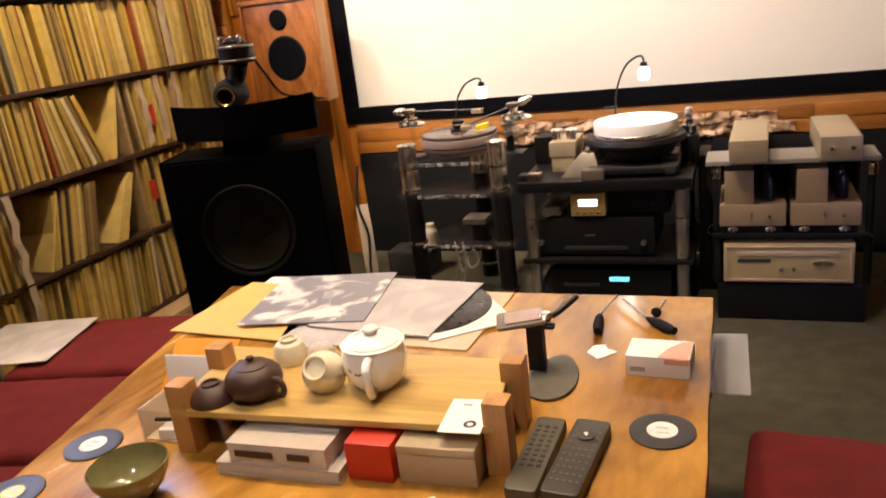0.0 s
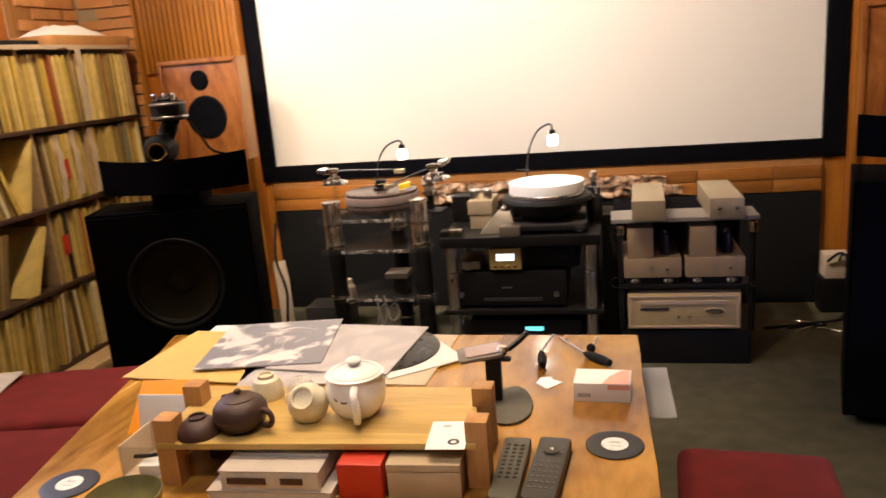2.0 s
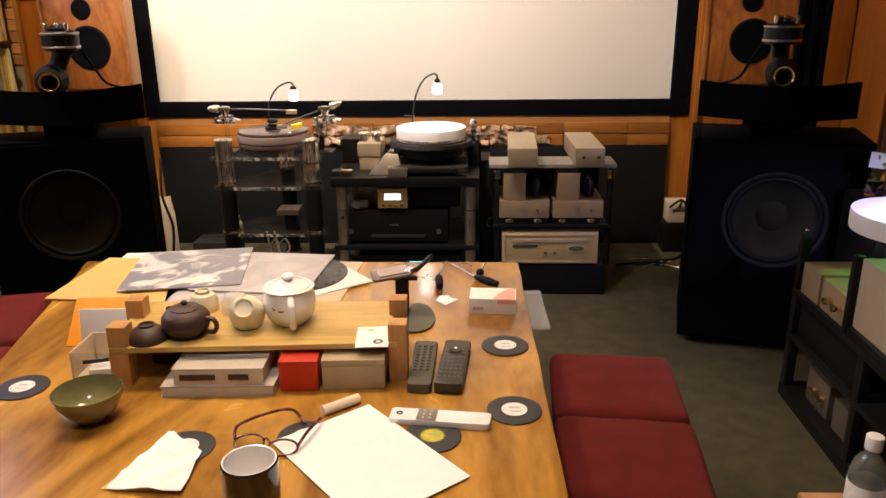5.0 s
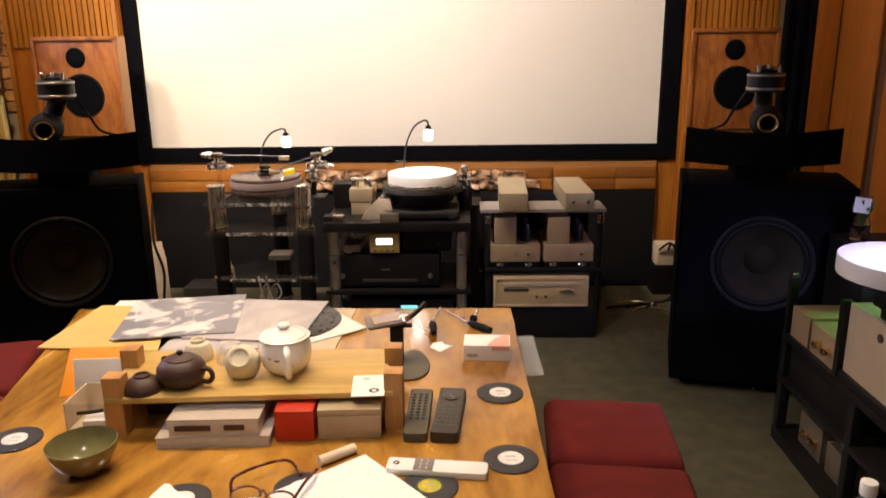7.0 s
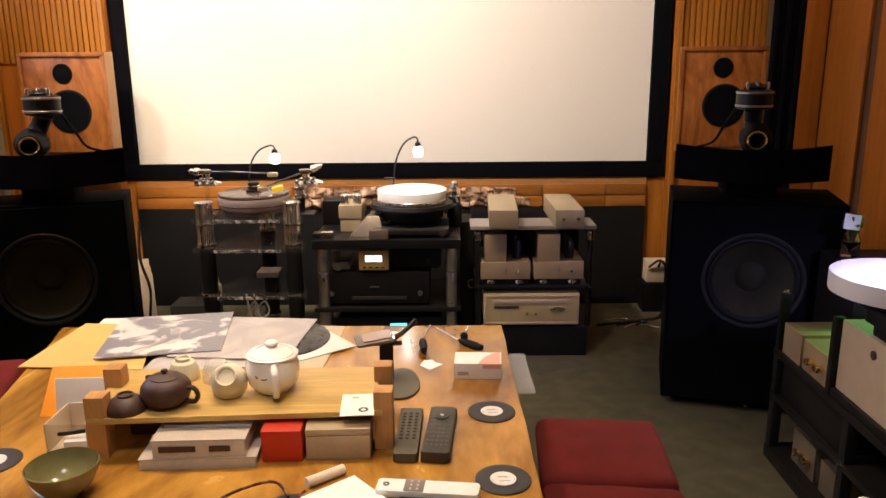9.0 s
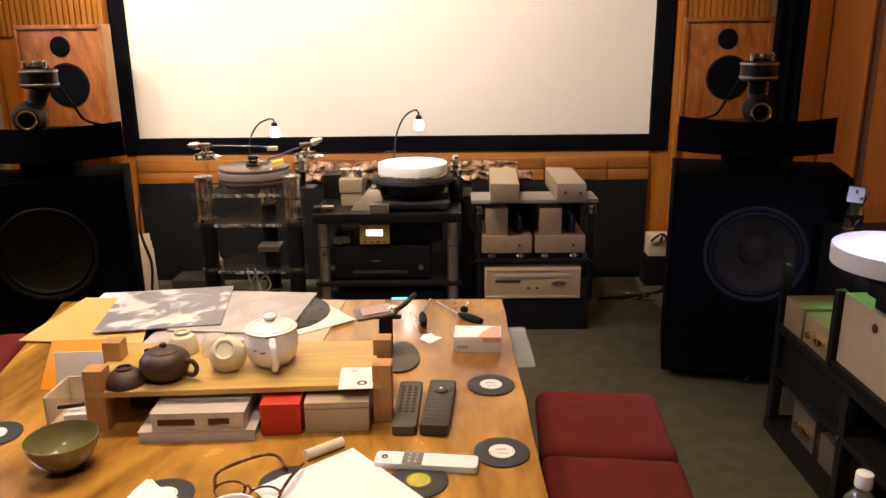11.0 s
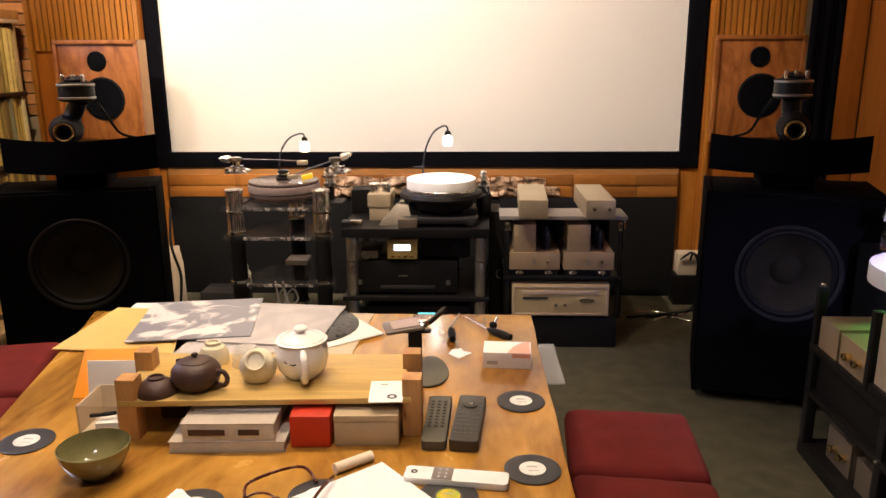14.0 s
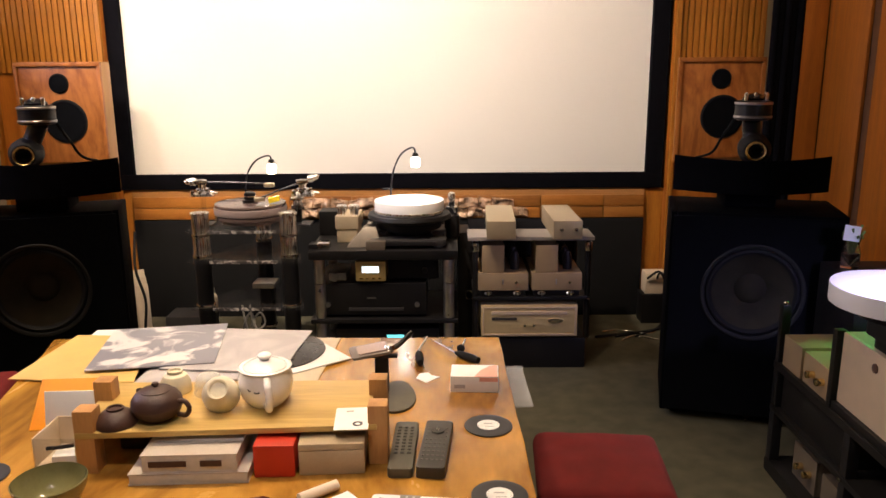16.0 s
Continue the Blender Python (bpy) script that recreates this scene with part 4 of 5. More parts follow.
# ---- middle rack with the white-platter turntable ----
rk = thing("black_equipment_rack", (.293, -.90, 0), "black rack with round steel pillars", "equipment rack")
for z0, z1 in ((.03, .055), (.222, .242), (.508, .55)):
    part("shelf", bm_box(-.322, .322, -.22, .24, z0, z1, .005), "black", rk)
for x in (-.28, .282):
    for y in (-.19, .20):
        for z0, z1 in ((0, .03), (.055, .222), (.242, .40), (.402, .508)):
            part("pillar", bm_cyl(.024, z0 + .001, z1 - .001, 28, .003, (x, y)), "pillar_steel" if z0 > .05 else "rubber", rk)


def unit(name, at, w, d, h, mat, label, turn=0.0, feet=True):
    t = thing(name, at, label, "hi-fi unit", turn=turn)
    z = .012 if feet else 0
    part("case", bm_box(-w / 2, w / 2, .008, d, z, h, .003), mat, t)
    part("front_panel", bm_box(-w / 2, w / 2, 0, .0075, z, h, .002), mat, t)
    if feet:
        for x in (-w / 2 + .03, w / 2 - .03):
            for y in (.04, d - .04):
                part("foot", bm_cyl(.016, 0, .0125, 18, .002, (x, y)), "rubber", t)
    return t


u = unit("display_unit", (.236, -1.09, .2425), .48, .36, .155, "black", "black player with a disc drawer slot")
part("drawer", bm_box(-.10, .14, -.004, 0, .03, .045, .001), "shelf_grey", u)
part("logo_bar", bm_box(-.02, .02, -.002, 0, .085, .092, .0005), "steel", u)
for x in (-.19, .20):
    part("knob", moved(bm_cyl(.011, 0, .015, 20, .002), Matrix.Translation((x, 0, .06)) @ Euler((radians(90), 0, 0)).to_matrix().to_4x4()), "steel", u)
u = unit("control_unit", (.236, -1.10, .398), .13, .22, .10, "gold", "small champagne-coloured unit with a lit display", feet=True)
part("display", bm_box(-.036, .036, -.003, 0, .050, .078, .001), "display", u, "lit pale blue display")
for k in range(4):
    part("button", bm_box(-.048 + .027 * k, -.034 + .027 * k, -.003, 0, .022, .028, .0008), "brass", u)
u = unit("black_preamplifier", (.42, -1.06, .398), .22, .30, .095, "black", "low black preamplifier beside the display unit")
part("knob", moved(bm_cyl(.012, 0, .016, 20, .002), Matrix.Translation((.05, 0, .05)) @ Euler((radians(90), 0, 0)).to_matrix().to_4x4()), "dark_metal", u)
u = unit("small_silver_unit", (.09, -1.085, .398), .075, .18, .045, "steel", "small dark metal unit with a silver dial")
part("dial", moved(bm_cyl(.018, 0, .014, 24, .002), Matrix.Translation((-.012, 0, .028)) @ Euler((radians(90), 0, 0)).to_matrix().to_4x4()), "steel", u)
u = unit("lower_player", (.30, -1.08, .0555), .46, .36, .13, "black", "black player with a small teal display")
part("display", bm_box(.0, .075, -.003, 0, .085, .102, .001), "display_teal", u, "lit teal display")
part("drawer", bm_box(-.18, -.04, -.004, 0, .06, .075, .001), "shelf_grey", u)

t2 = thing("white_platter_turntable", (.40, -.92, .5505), "black turntable with a thick white platter on the rack", "turntable")
part("plinth", bm_plate(round_rect(.33, .34, .02), .012, .040, .004), "shelf_grey", t2)
part("plinth_front", bm_box(-.135, .120, -.1765, -.1705, .016, .034, .002), "dark_metal", t2, "brushed dark front strip")
for x in (-.13, .13):
    for y in (-.13, .13):
        part("foot", bm_cyl(.022, 0, .0125, 20, .002, (x, y)), "steel", t2)
    part("support_block", bm_box(x - .028, x + .028, -.10, -.04, .0405, .062, .004), "dark_metal", t2)
part("bearing_house", bm_lathe([(0, .0405), (.10, .0405), (.105, .062), (.142, .066), (.150, .098), (.186, .108), (.188, .116), (.182, .130), (.165, .1335), (0, .1335)], 56), "black", t2)
pl = part("platter", bm_cyl(.155, .134, .188, 72, .004), "platter", t2, "thick white platter under the lamp")
part("edge_band", bm_lathe([(.1556, .138), (.1565, .139), (.1565, .146), (.1556, .147)], 64), "bright_steel", pl)
part("spindle", bm_cyl(.003, .188, .200, 12, 0), "chrome", t2)
pod = part("arm_base", bm_lathe([(0, .0), (.036, .0), (.036, .10), (.028, .108), (.028, .135), (.012, .142), (.012, .16), (0, .162)], 28, (.19, .09, 0)), "dark_metal", t2)
part("ball_knob", bm_lathe([(0, .160), (.009, .162), (.012, .170), (.017, .180), (.0185, .190), (.015, .201), (.007, .207), (0, .208)], 24, (.19, .09, 0)), "bright_steel", pod, "polished steel ball knob")
part("arm_tube", bm_tube([(.19, .09, .142), (.20, .0, .142), (.205, -.09, .138)], .005, 8), "dark_metal", pod)
for k in range(3):
    part("arm_ring", bm_lathe([(.018, 0), (.026, .002), (.026, .008), (.018, .010)], 22, (.19, .09, .108 + .013 * k)), "chrome", pod)
part("counterweight", moved(bm_cyl(.015, -.016, .016, 20), Matrix.Translation((.19, .13, .142)) @ Euler((radians(90), 0, 0)).to_matrix().to_4x4()), "steel", pod)
gooseneck((.31, -.80, .5505), .115, .408, .06, "bulb_white", 3.0, (-.02, -.14))
part("clip_bar", bm_box(.268, .318, -.808, -.792, .765, .772, .001), "dark_metal", bpy.data.objects["gooseneck_lamp.001"]).matrix_parent_inverse = bpy.data.objects["gooseneck_lamp.001"].matrix_basis.inverted()

tp = thing("valve_preamplifier", (.124, -.93, .5505), "small silver valve preamplifier on the rack", "amplifier")
part("lower_case", bm_box(-.048, .044, -.025, .15, .0, .060, .003), "champagne", tp)
part("chassis", bm_box(-.054, .050, -.03, .155, .0605, .120, .004), "champagne", tp)
for x in (-.028, .026):
    part("valve_cover", bm_lathe([(0, .1205), (.020, .1205), (.020, .148), (.025, .150), (.025, .160), (.021, .164), (0, .165)], 28, (x, .02, 0)), "bright_steel", tp)
tw = bmesh.new()
lo = [tw.verts.new(v) for v in ((-.075, -.06, 0), (.075, -.06, 0), (.075, .06, 0), (-.075, .06, 0))]
hi = [tw.verts.new(v) for v in ((.0, -.025, .085), (.055, -.025, .085), (.055, .03, .085), (.0, .03, .085))]
for k in range(4):
    tw.faces.new((lo[k], lo[(k + 1) % 4], hi[(k + 1) % 4], hi[k]))
tw.faces.new(hi)
tw.faces.new(lo[::-1])
bmesh.ops.bevel(tw, geom=tw.edges[:], offset=.004, segments=2, profile=.6, affect="EDGES")
mt2 = thing("motor_tower", (.205, -1.0, .5505), "sloping silver motor tower beside the white platter", "turntable motor")
part("tower", tw, "tower_grey", mt2)
part("pulley", bm_lathe([(0, .0855), (.016, .0855), (.016, .098), (.010, .101), (.010, .108), (0, .109)], 22, (.028, 0, 0)), "bright_steel", mt2)
solid("control_block", bm_box(-.042, .042, -.025, .025, 0, .040, .004), "dark_bronze", (.262, -1.093, .5505), "small bronze control block in front of the turntable", "box")
solid("tower_case", bm_box(-.05, .05, -.10, .10, 0, .56, .006), "black", (.668, -.70, 0), "tall narrow black case between the racks", "power supply")
solid("cable_coil", joined(*[bm_tube([(.018 * math.cos(a), -.004 * k, .022 * math.sin(a)) for a in [i * .55 for i in range(12)]], .003, 8, 3) for k in range(2)]), "chrome", (.672, -.806, .26), "small coil of shiny clear cable hooked on the black case", "cable")
solid("small_silver_box", bm_box(-.025, .025, -.03, .03, 0, .03, .004), "chrome", (.035, -1.07, .5505), "small shiny metal box on the rack edge", "box")
solid("small_black_box", bm_box(-.03, .03, -.03, .03, 0, .022, .004), "black", (-.0, -1.06, .5505), "small black box on the rack", "box")
solid("black_power_case", bm_box(-.062, .062, -.05, .06, 0, .115, .006), "black", (.035, -.76, .5505), "upright black power supply case", "power supply")

# ---- rack with the champagne-coloured units ----
r3 = thing("low_equipment_rack", (.93, -.88, 0), "black rack with a smoked top shelf", "equipment rack")
# one shelf in two tones: bright sheen in front, dark reflection behind, both as colour
part("top_shelf", bm_box(-.272, .272, -.22, -.045, .586, .603, .003), "shelf_sheen", r3, "front part of the smoked shelf, coloured pale for its sheen")
part("rear_shelf", bm_box(-.262, .262, -.044, .22, .586, .601, .003), "velvet", r3)
part("middle_shelf", bm_box(-.25, .25, -.215, .22, .318, .335, .003), "black", r3)
part("lower_body", bm_box(-.235, .25, -.205, .22, .0, .140, .005), "black", r3)
part("back_board", bm_box(-.25, .25, .20, .219, .141, .575, .003), "black", r3)
for x in (-.238, .252):
    for y in (-.19, .17):
        part("upright", bm_cyl(.012, .336, .5875, 20, .001, (x, y)), "dark_metal", r3)
        part("upright", bm_cyl(.014, .141, .317, 20, .001, (x, y)), "black", r3)
        part("chrome_collar", bm_cyl(.017, .535, .575, 20, .003, (x, y)), "chrome", r3)
big = unit("power_amplifier", (.928, -1.095, .1405), .423, .36, .157, "gold_panel", "wide champagne-coloured power amplifier with a round knob")
part("frame_line", joined(bm_box(-.205, .205, -.004, 0, .142, .148, .001), bm_box(-.205, .205, -.004, 0, .018, .024, .001), bm_box(-.205, -.199, -.004, 0, .024, .142, .001), bm_box(.199, .205, -.004, 0, .024, .142, .001)), "beige", big)
part("panel_recess", bm_box(-.165, .165, -.0045, 0, .112, .128, .001), "beige", big)
part("name_bar", bm_box(-.165, -.055, -.003, 0, .088, .100, .001), "remote_dark", big)
for x in (-.02, .02):
    part("switch", moved(bm_cyl(.006, 0, .014, 14, .001), Matrix.Translation((x, 0, .065)) @ Euler((radians(90), 0, 0)).to_matrix().to_4x4()), "chrome", big)
part("knob_plate", moved(bm_cyl(.034, 0, .006, 32, .001), Matrix.Translation((.115, 0, .085)) @ Euler((radians(90), 0, 0)).to_matrix().to_4x4() @ Matrix.Diagonal((1, .32, 1, 1))), "chrome", big)
for x0, in ((-.225,), (.0075,)):
    p = thing("preamplifier", (.928 + x0 + .109, -1.095, .336), "champagne preamplifier with an upright transformer box", "amplifier", "preamplifiers")
    part("base_tray", bm_box(-.10, .10, .01, .30, .0, .027, .002), "black", p)
    for x in (-.065, .06):
        part("silver_foot", moved(bm_lathe([(0, 0), (.017, .0), (.018, .004), (.012, .010), (0, .010)], 22), Matrix.Translation((x, .01, .013)) @ Euler((radians(90), 0, 0)).to_matrix().to_4x4() @ Matrix.Diagonal((1, .55, 1, 1))), "bright_steel", p)
    part("case", bm_box(-.109, .109, 0, .30, .0275, .105, .003), "bronze", p)
    part("transformer_box", bm_box(-.092, .004, .004, .20, .1055, .228, .003), "bronze", p)
    for k in range(3):
        part("valve", bm_lathe([(0, .1055), (.02, .1055), (.021, .16), (.012, .185), (0, .19)], 20, (.055, .08 + .08 * k, 0)), "dark_metal", p)
    part("knob", moved(bm_cyl(.006, 0, .012, 14, .001), Matrix.Translation((.055, 0, .065)) @ Euler((radians(90), 0, 0)).to_matrix().to_4x4()), "chrome", p)
    part("slot", bm_box(-.005, .001, -.002, 0, .055, .078, .0005), "steel", p)
for x, knobs, turn in ((.797, 0, -2), (1.078, 1, .5)):
    p = thing("champagne_box", (x, -1.15, .6035), "long champagne-coloured metal unit lying on the shelf", "hi-fi unit", "long units", turn=turn)
    part("case", bm_box(-.061, .061, .006, .40, 0, .078, .003), "champagne", p)
    part("front_panel", bm_box(-.061, .061, 0, .0055, 0, .078, .002), "champagne", p)
    if knobs:
        for kx in (-.028, .034):
            part("knob", moved(bm_cyl(.0075, 0, .014, 16, .0015), Matrix.Translation((kx, 0, .042)) @ Euler((radians(90), 0, 0)).to_matrix().to_4x4()), "chrome", p)

# ---- floor clutter along the wall ----
solid("dark_plinth_box", bm_box(-.09, .09, -.06, .05, 0, .158, .006), "black", (1.67, -.42, .0), "black box on the floor by the pier", "box")
solid("white_power_box", bm_box(-.073, .073, -.05, .045, 0, .112, .006), "cream", (1.669, -.42, .1585), "cream-white cable box on a black box by the pier", "box")
for k in range(3):
    solid("black_cable", bm_tube([(1.60 + .05 * k, -.485, .245), (1.66, -.50 - .02 * k, .285), (1.70 + .02 * k, -.50, .17), (1.66 + .03 * k, -.56, .02), (1.5 - .1 * k, -.7, .008)], .006, 8), "rubber", (0, 0, 0), "black cable running over the white box", "cable", "cables")
for k, pts in enumerate(([(1.35, -.62, .006), (1.45, -.6, .006), (1.56, -.65, .006), (1.62, -.62, .006)], [(1.42, -.75, .006), (1.5, -.68, .006), (1.6, -.74, .006)])):
    solid("floor_cable", bm_tube(pts, .0035, 8), "chrome", (0, 0, 0), "thin shiny cable on the carpet", "cable", "cables")
wb = thing("white_panel_stack", (-.98, -.60, 0), "cream-white boards leaning by the wooden pier", "boards")
for k in range(3):
    part("board", moved(bm_box(-.03, .03, -.006, .006, 0, .33 - .03 * k, .002), pose(.0 + .018 * k, -.03 * k, 0, -6, 0, 30)), "cream", wb)
solid("black_cable", bm_tube([(-1.0, -.55, .52), (-.97, -.66, .36), (-.93, -.67, .2), (-.94, -.68, .05), (-.9, -.75, .008)], .007, 8), "rubber", (0, 0, 0), "black cable hanging by the pier", "cable", "cables")
solid("grey_transformer", bm_box(-.11, .11, -.08, .08, 0, .12, .006), "shelf_grey", (-.72, -.62, 0), "low grey metal box on the floor", "box")
solid("olive_jar", bm_lathe([(0, 0), (.03, 0), (.032, .01), (.032, .08), (.02, .1), (.02, .12), (0, .12)], 24), "stoneware", (-.62, -.62, .121), "small olive jar on the grey box", "jar")
for k in range(2):
    x, w = -.37 + .035 * k, .03 + .008 * (k % 3)
    solid("white_cable", bm_tube([(x, -.96, .2615), (x + .01, -.97, .20), (x + w, -.98 - .01 * k, .135 + .02 * (k % 2)), (x + w * 1.8, -.97, .18), (x + w * 1.2, -.96, .225), (x + .004, -.955, .17), (x - .012, -.95, .06), (x - .03, -.95, .006)], .0048, 8), "cable_white", (0, 0, 0), "white cable hanging in loops from the acrylic shelf", "cable", "cables")
solid("phono_box", bm_box(-.05, .05, -.05, .05, 0, .024, .003), "steel", (-.25, -.98, .2785 + .08), "flat metal phono unit in the acrylic stand", "hi-fi unit")
solid("phono_block", bm_box(-.025, .025, -.04, .04, 0, .08, .003), "dark_metal", (-.25, -.95, .2785), "dark metal block under the phono unit", "hi-fi unit")
# ---- the table ----
T = .555
tb = thing("wooden_table", (0, 0, 0), "broad slab table of warm oiled wood with a natural edge", "table")
right = [(.718 + .024 * k / 12 + .004 * noise.noise(Vector((k * .7, 0, 0))), -2.222 - 1.53 * k / 12) for k in range(13)]
left = [(-.565 + .30 * k / 12 + .010 * noise.noise(Vector((k * .55, 5, 0))), -2.222 - 1.53 * k / 12) for k in range(13)]
part("tabletop", bm_plate(right[::-1] + [(x, y) for x, y in left], T - .055, T, .006), "table", tb)
for x, y in ((-.38, -2.42), (.58, -2.42), (-.16, -3.6), (.6, -3.6)):
    part("leg", bm_box(x - .045, x + .045, y - .045, y + .045, 0, T - .0555, .005), "leg", tb)

# red seats
def seat_row(name, at, turn, w, d, n, gap, label):
    t = thing(name, at, label, "bench", turn=turn)
    part("bench_top", bm_box(-w / 2 + .01, w / 2 - .01, -n * (d + gap) + gap, 0, .30, .33, .004), "darkwood", t)
    for x in (-w / 2 + .04, w / 2 - .04):
        for y in (-.05, -n * (d + gap) + .05):
            part("leg", bm_box(x - .02, x + .02, y - .02, y + .02, 0, .30, .003), "darkwood", t)
    for k in range(n):
        c = tagged(part("seat_cushion", bm_cushion(w, d, .062), "red"), "dark red cloth seat cushion on the bench", "cushion", "red cushions")
        c.matrix_basis = pose(*at, 0, 0, turn) @ pose(0, -d / 2 - k * (d + gap), .331, 0, 0, random.uniform(-1, 1))


seat_row("low_bench", (.947, -2.488, 0), -4.5, .31, .315, 3, .006, "low dark bench with square red cushions")
seat_row("low_bench", (-1.02, -2.10, 0), 14, .50, .390, 4, .024, "long dark bench with red cushions")
solid("printed_sheet", bm_plate(rect(.315, .315), 0, .004, .001), "photo_b", (-1.255, -2.36, .4085), "pale printed record sleeve lying on the red cushion", "record sleeve", turn=17)
part("runner", bm_box(.600, .722, -2.46, -2.23, .434, .443, .003), "darkwood", tb)
for y in (-2.44, -2.25):
    part("runner_hanger", bm_box(.60, .63, y - .012, y + .012, .4435, T - .056, .002), "darkwood", tb)
bag = bm_plate(rect(.15, .275), 0, .004, .001)
bmesh.ops.subdivide_edges(bag, edges=[e for e in bag.edges if e.calc_length() > .1], cuts=8, use_grid_fill=True)
for v in bag.verts:
    v.co.z += .004 * (1 + noise.noise(v.co * 18))
solid("plastic_sleeve", bag, "bag", (.716, -2.328, .4435), "clear plastic sleeve sticking out from under the table", "plastic bag", turn=1)

# sleeves on the table
def sleeve(cx, cy, z, turn, w, mat, label, d=None):
    return solid("record_sleeve", bm_plate(rect(w, d or w), 0, .0035, .0008), mat, (cx, cy, z), label, "record sleeve", "sleeves on the table", turn=turn)


sleeve(-.348, -2.385, T + .004, -4, .325, "yellow_card", "buff yellow paper record envelope on the table")
sleeve(-.305, -2.305, T, 3, .31, "white", "plain white record sleeve under the others")
sleeve(.10, -2.385, T, -3, .315, "cream", "cream inner sleeve with a record sliding out")
sleeve(.175, -2.385, T + .004, 38, .20, "white", "white paper folder under the sleeves")
sleeve(-.213, -2.327, T + .0145, 9.5, .318, "photo", "grey record sleeve printed with a pale picture")
sleeve(.008, -2.345, T + .0107, -5, .315, "photo_b", "pale grey record sleeve on the pile")
sleeve(-.09, -2.44, T + .004, 14, .27, "photo_b", "pale printed sleeve under the grey one")
rec = thing("vinyl_record", (.088, -2.352, T + .0078), "black vinyl record half out of its sleeve", "record")
part("disc", bm_cyl(.15, 0, .0025, 64, .0006), "vinyl", rec)
part("label", bm_cyl(.05, .0026, .0032, 40, 0), "label_white", rec)
solid("orange_folder", bm_box(-.075, .075, -.002, .002, 0, .120, .0006), "orange", (-.252, -2.800, T), "bright orange folder standing behind the box", "folder", turn=4, tilt=(-48, 0))

# box with cards
bx = thing("card_box", (-.188, -2.915, T), "small open cream box with a clear front", "box")
for a, b, c, d in ((-.042, .042, -.052, -.049), (-.042, .042, .049, .052), (-.042, -.039, -.049, .049), (.039, .042, -.049, .049)):
    part("side", bm_box(a, b, c, d, .0, .062, .0006), "clear_sheet" if c < -.05 else "cream", bx, "clear front" if c < -.05 else "")
part("bottom", bm_box(-.039, .039, -.049, .049, 0, .003, 0), "cream", bx)
solid("white_card", bm_box(-.053, .053, -.0015, .0015, 0, .097, .0005), "paper", (-.218, -2.838, T + .0032), "blank white card standing in the box", "card", turn=3, tilt=(-10, 0))
solid("folded_note", bm_plate(rect(.045, .05), 0, .02, .002), "paper", (-.178, -2.935, T + .0032), "folded white note in the box", "note", turn=8)
solid("black_pen", bm_tube([(-.035, 0, 0), (0, 0, .004), (.036, .012, .006)], .004, 8), "rubber", (-.18, -2.942, T + .03), "short black pen on the note", "pen")

# tea shelf
sh = thing("tea_shelf", (0, 0, T), "low two-tier tea shelf of pale wood on square posts", "shelf")
brd = bm_plate([(-.133, -2.990), (.435, -2.955), (.402, -2.735), (-.168, -2.745)], .073, .085, .002)
part("board", brd, "pale", sh, "pale shelf board with a straight grain")
for x, y, h in ((-.116, -2.968, .128), (-.142, -2.822, .126), (.436, -2.934, .122), (.425, -2.80, .120)):
    part("post", bm_box(x - .019, x + .019, y - .019, y + .019, 0, h, .0025), "post", sh)
part("rail", bm_box(-.10, .41, -2.752, -2.738, .02, .06, .002), "pale", sh)
wc = thing("wooden_case", (.348, -2.932, T), "plain pale beige case under the tea shelf", "box", turn=3)
part("body", bm_box(-.062, .062, -.06, .06, 0, .050, .003), "case_beige", wc)
part("lid", bm_box(-.0625, .0625, -.0605, .0605, .0505, .064, .002), "case_beige", wc)
solid("red_box", bm_box(-.039, .039, -.06, .06, 0, .066, .005), "red_box", (.242, -2.943, T), "small glossy red box under the tea shelf", "box", turn=2)
for w, d, h, x, y, z in ((.222, .16, .022, .085, -2.945, 0), (.178, .15, .036, .088, -2.947, .0222)):
    b = thing("book", (x, y, T + z), "paperback book lying flat under the tea shelf", "book", "stacked books", turn=2.5)
    part("page_block", bm_box(-w / 2 + .002, w / 2 - .002, -d / 2 + .001, d / 2 - .002, .002, h - .002, .001), "book", b)
    part("cover", joined(bm_box(-w / 2, w / 2, -d / 2, d / 2, 0, .0019, 0), bm_box(-w / 2, w / 2, -d / 2, d / 2, h - .0019, h, 0)), "book_cover", b)
    if h > .03:
        for a, c in ((-.075, -.005), (.02, .06)):
            part("print_mark", bm_plate([(a, -d / 2 - .001), (c, -d / 2 - .001), (c - .01, -d / 2 - .0002), (a + .004, -d / 2 - .0002)], .012, .024, 0), "clay", b)
# added pad; its grey stands in for the tea shelf's shadow on the books
solid("paper_pad", bm_box(-.085, .085, -.06, .06, 0, .006, .001), "grey_card", (.095, -2.912, T + .0585), "thin pad on the books, greyed for the shelf's shadow", "paper", turn=1)
solid("dark_block", bm_box(-.03, .03, -.03, .03, 0, .06, .006), "clay", (-.065, -2.86, T), "small dark block under the tea shelf", "box")

# tea things on the shelf
Z = T + .0852
tp = thing("clay_teapot", (.002, -2.922, Z), "round dark brown clay teapot with a loop handle", "teapot")
part("body", bm_lathe([(0, 0), (.026, 0), (.030, .002), (.043, .013), (.0495, .029), (.0475, .042), (.040, .052), (.028, .059), (0, .061)], 44), "clay", tp)
part("lid", bm_lathe([(.029, .0585), (.0295, .0600), (.020, .0640), (.008, .0660), (0, .0662)], 32), "clay", tp)
part("knob", bm_lathe([(.004, .065), (.004, .067), (.007, .070), (.006, .074), (0, .076)], 20), "clay", tp)
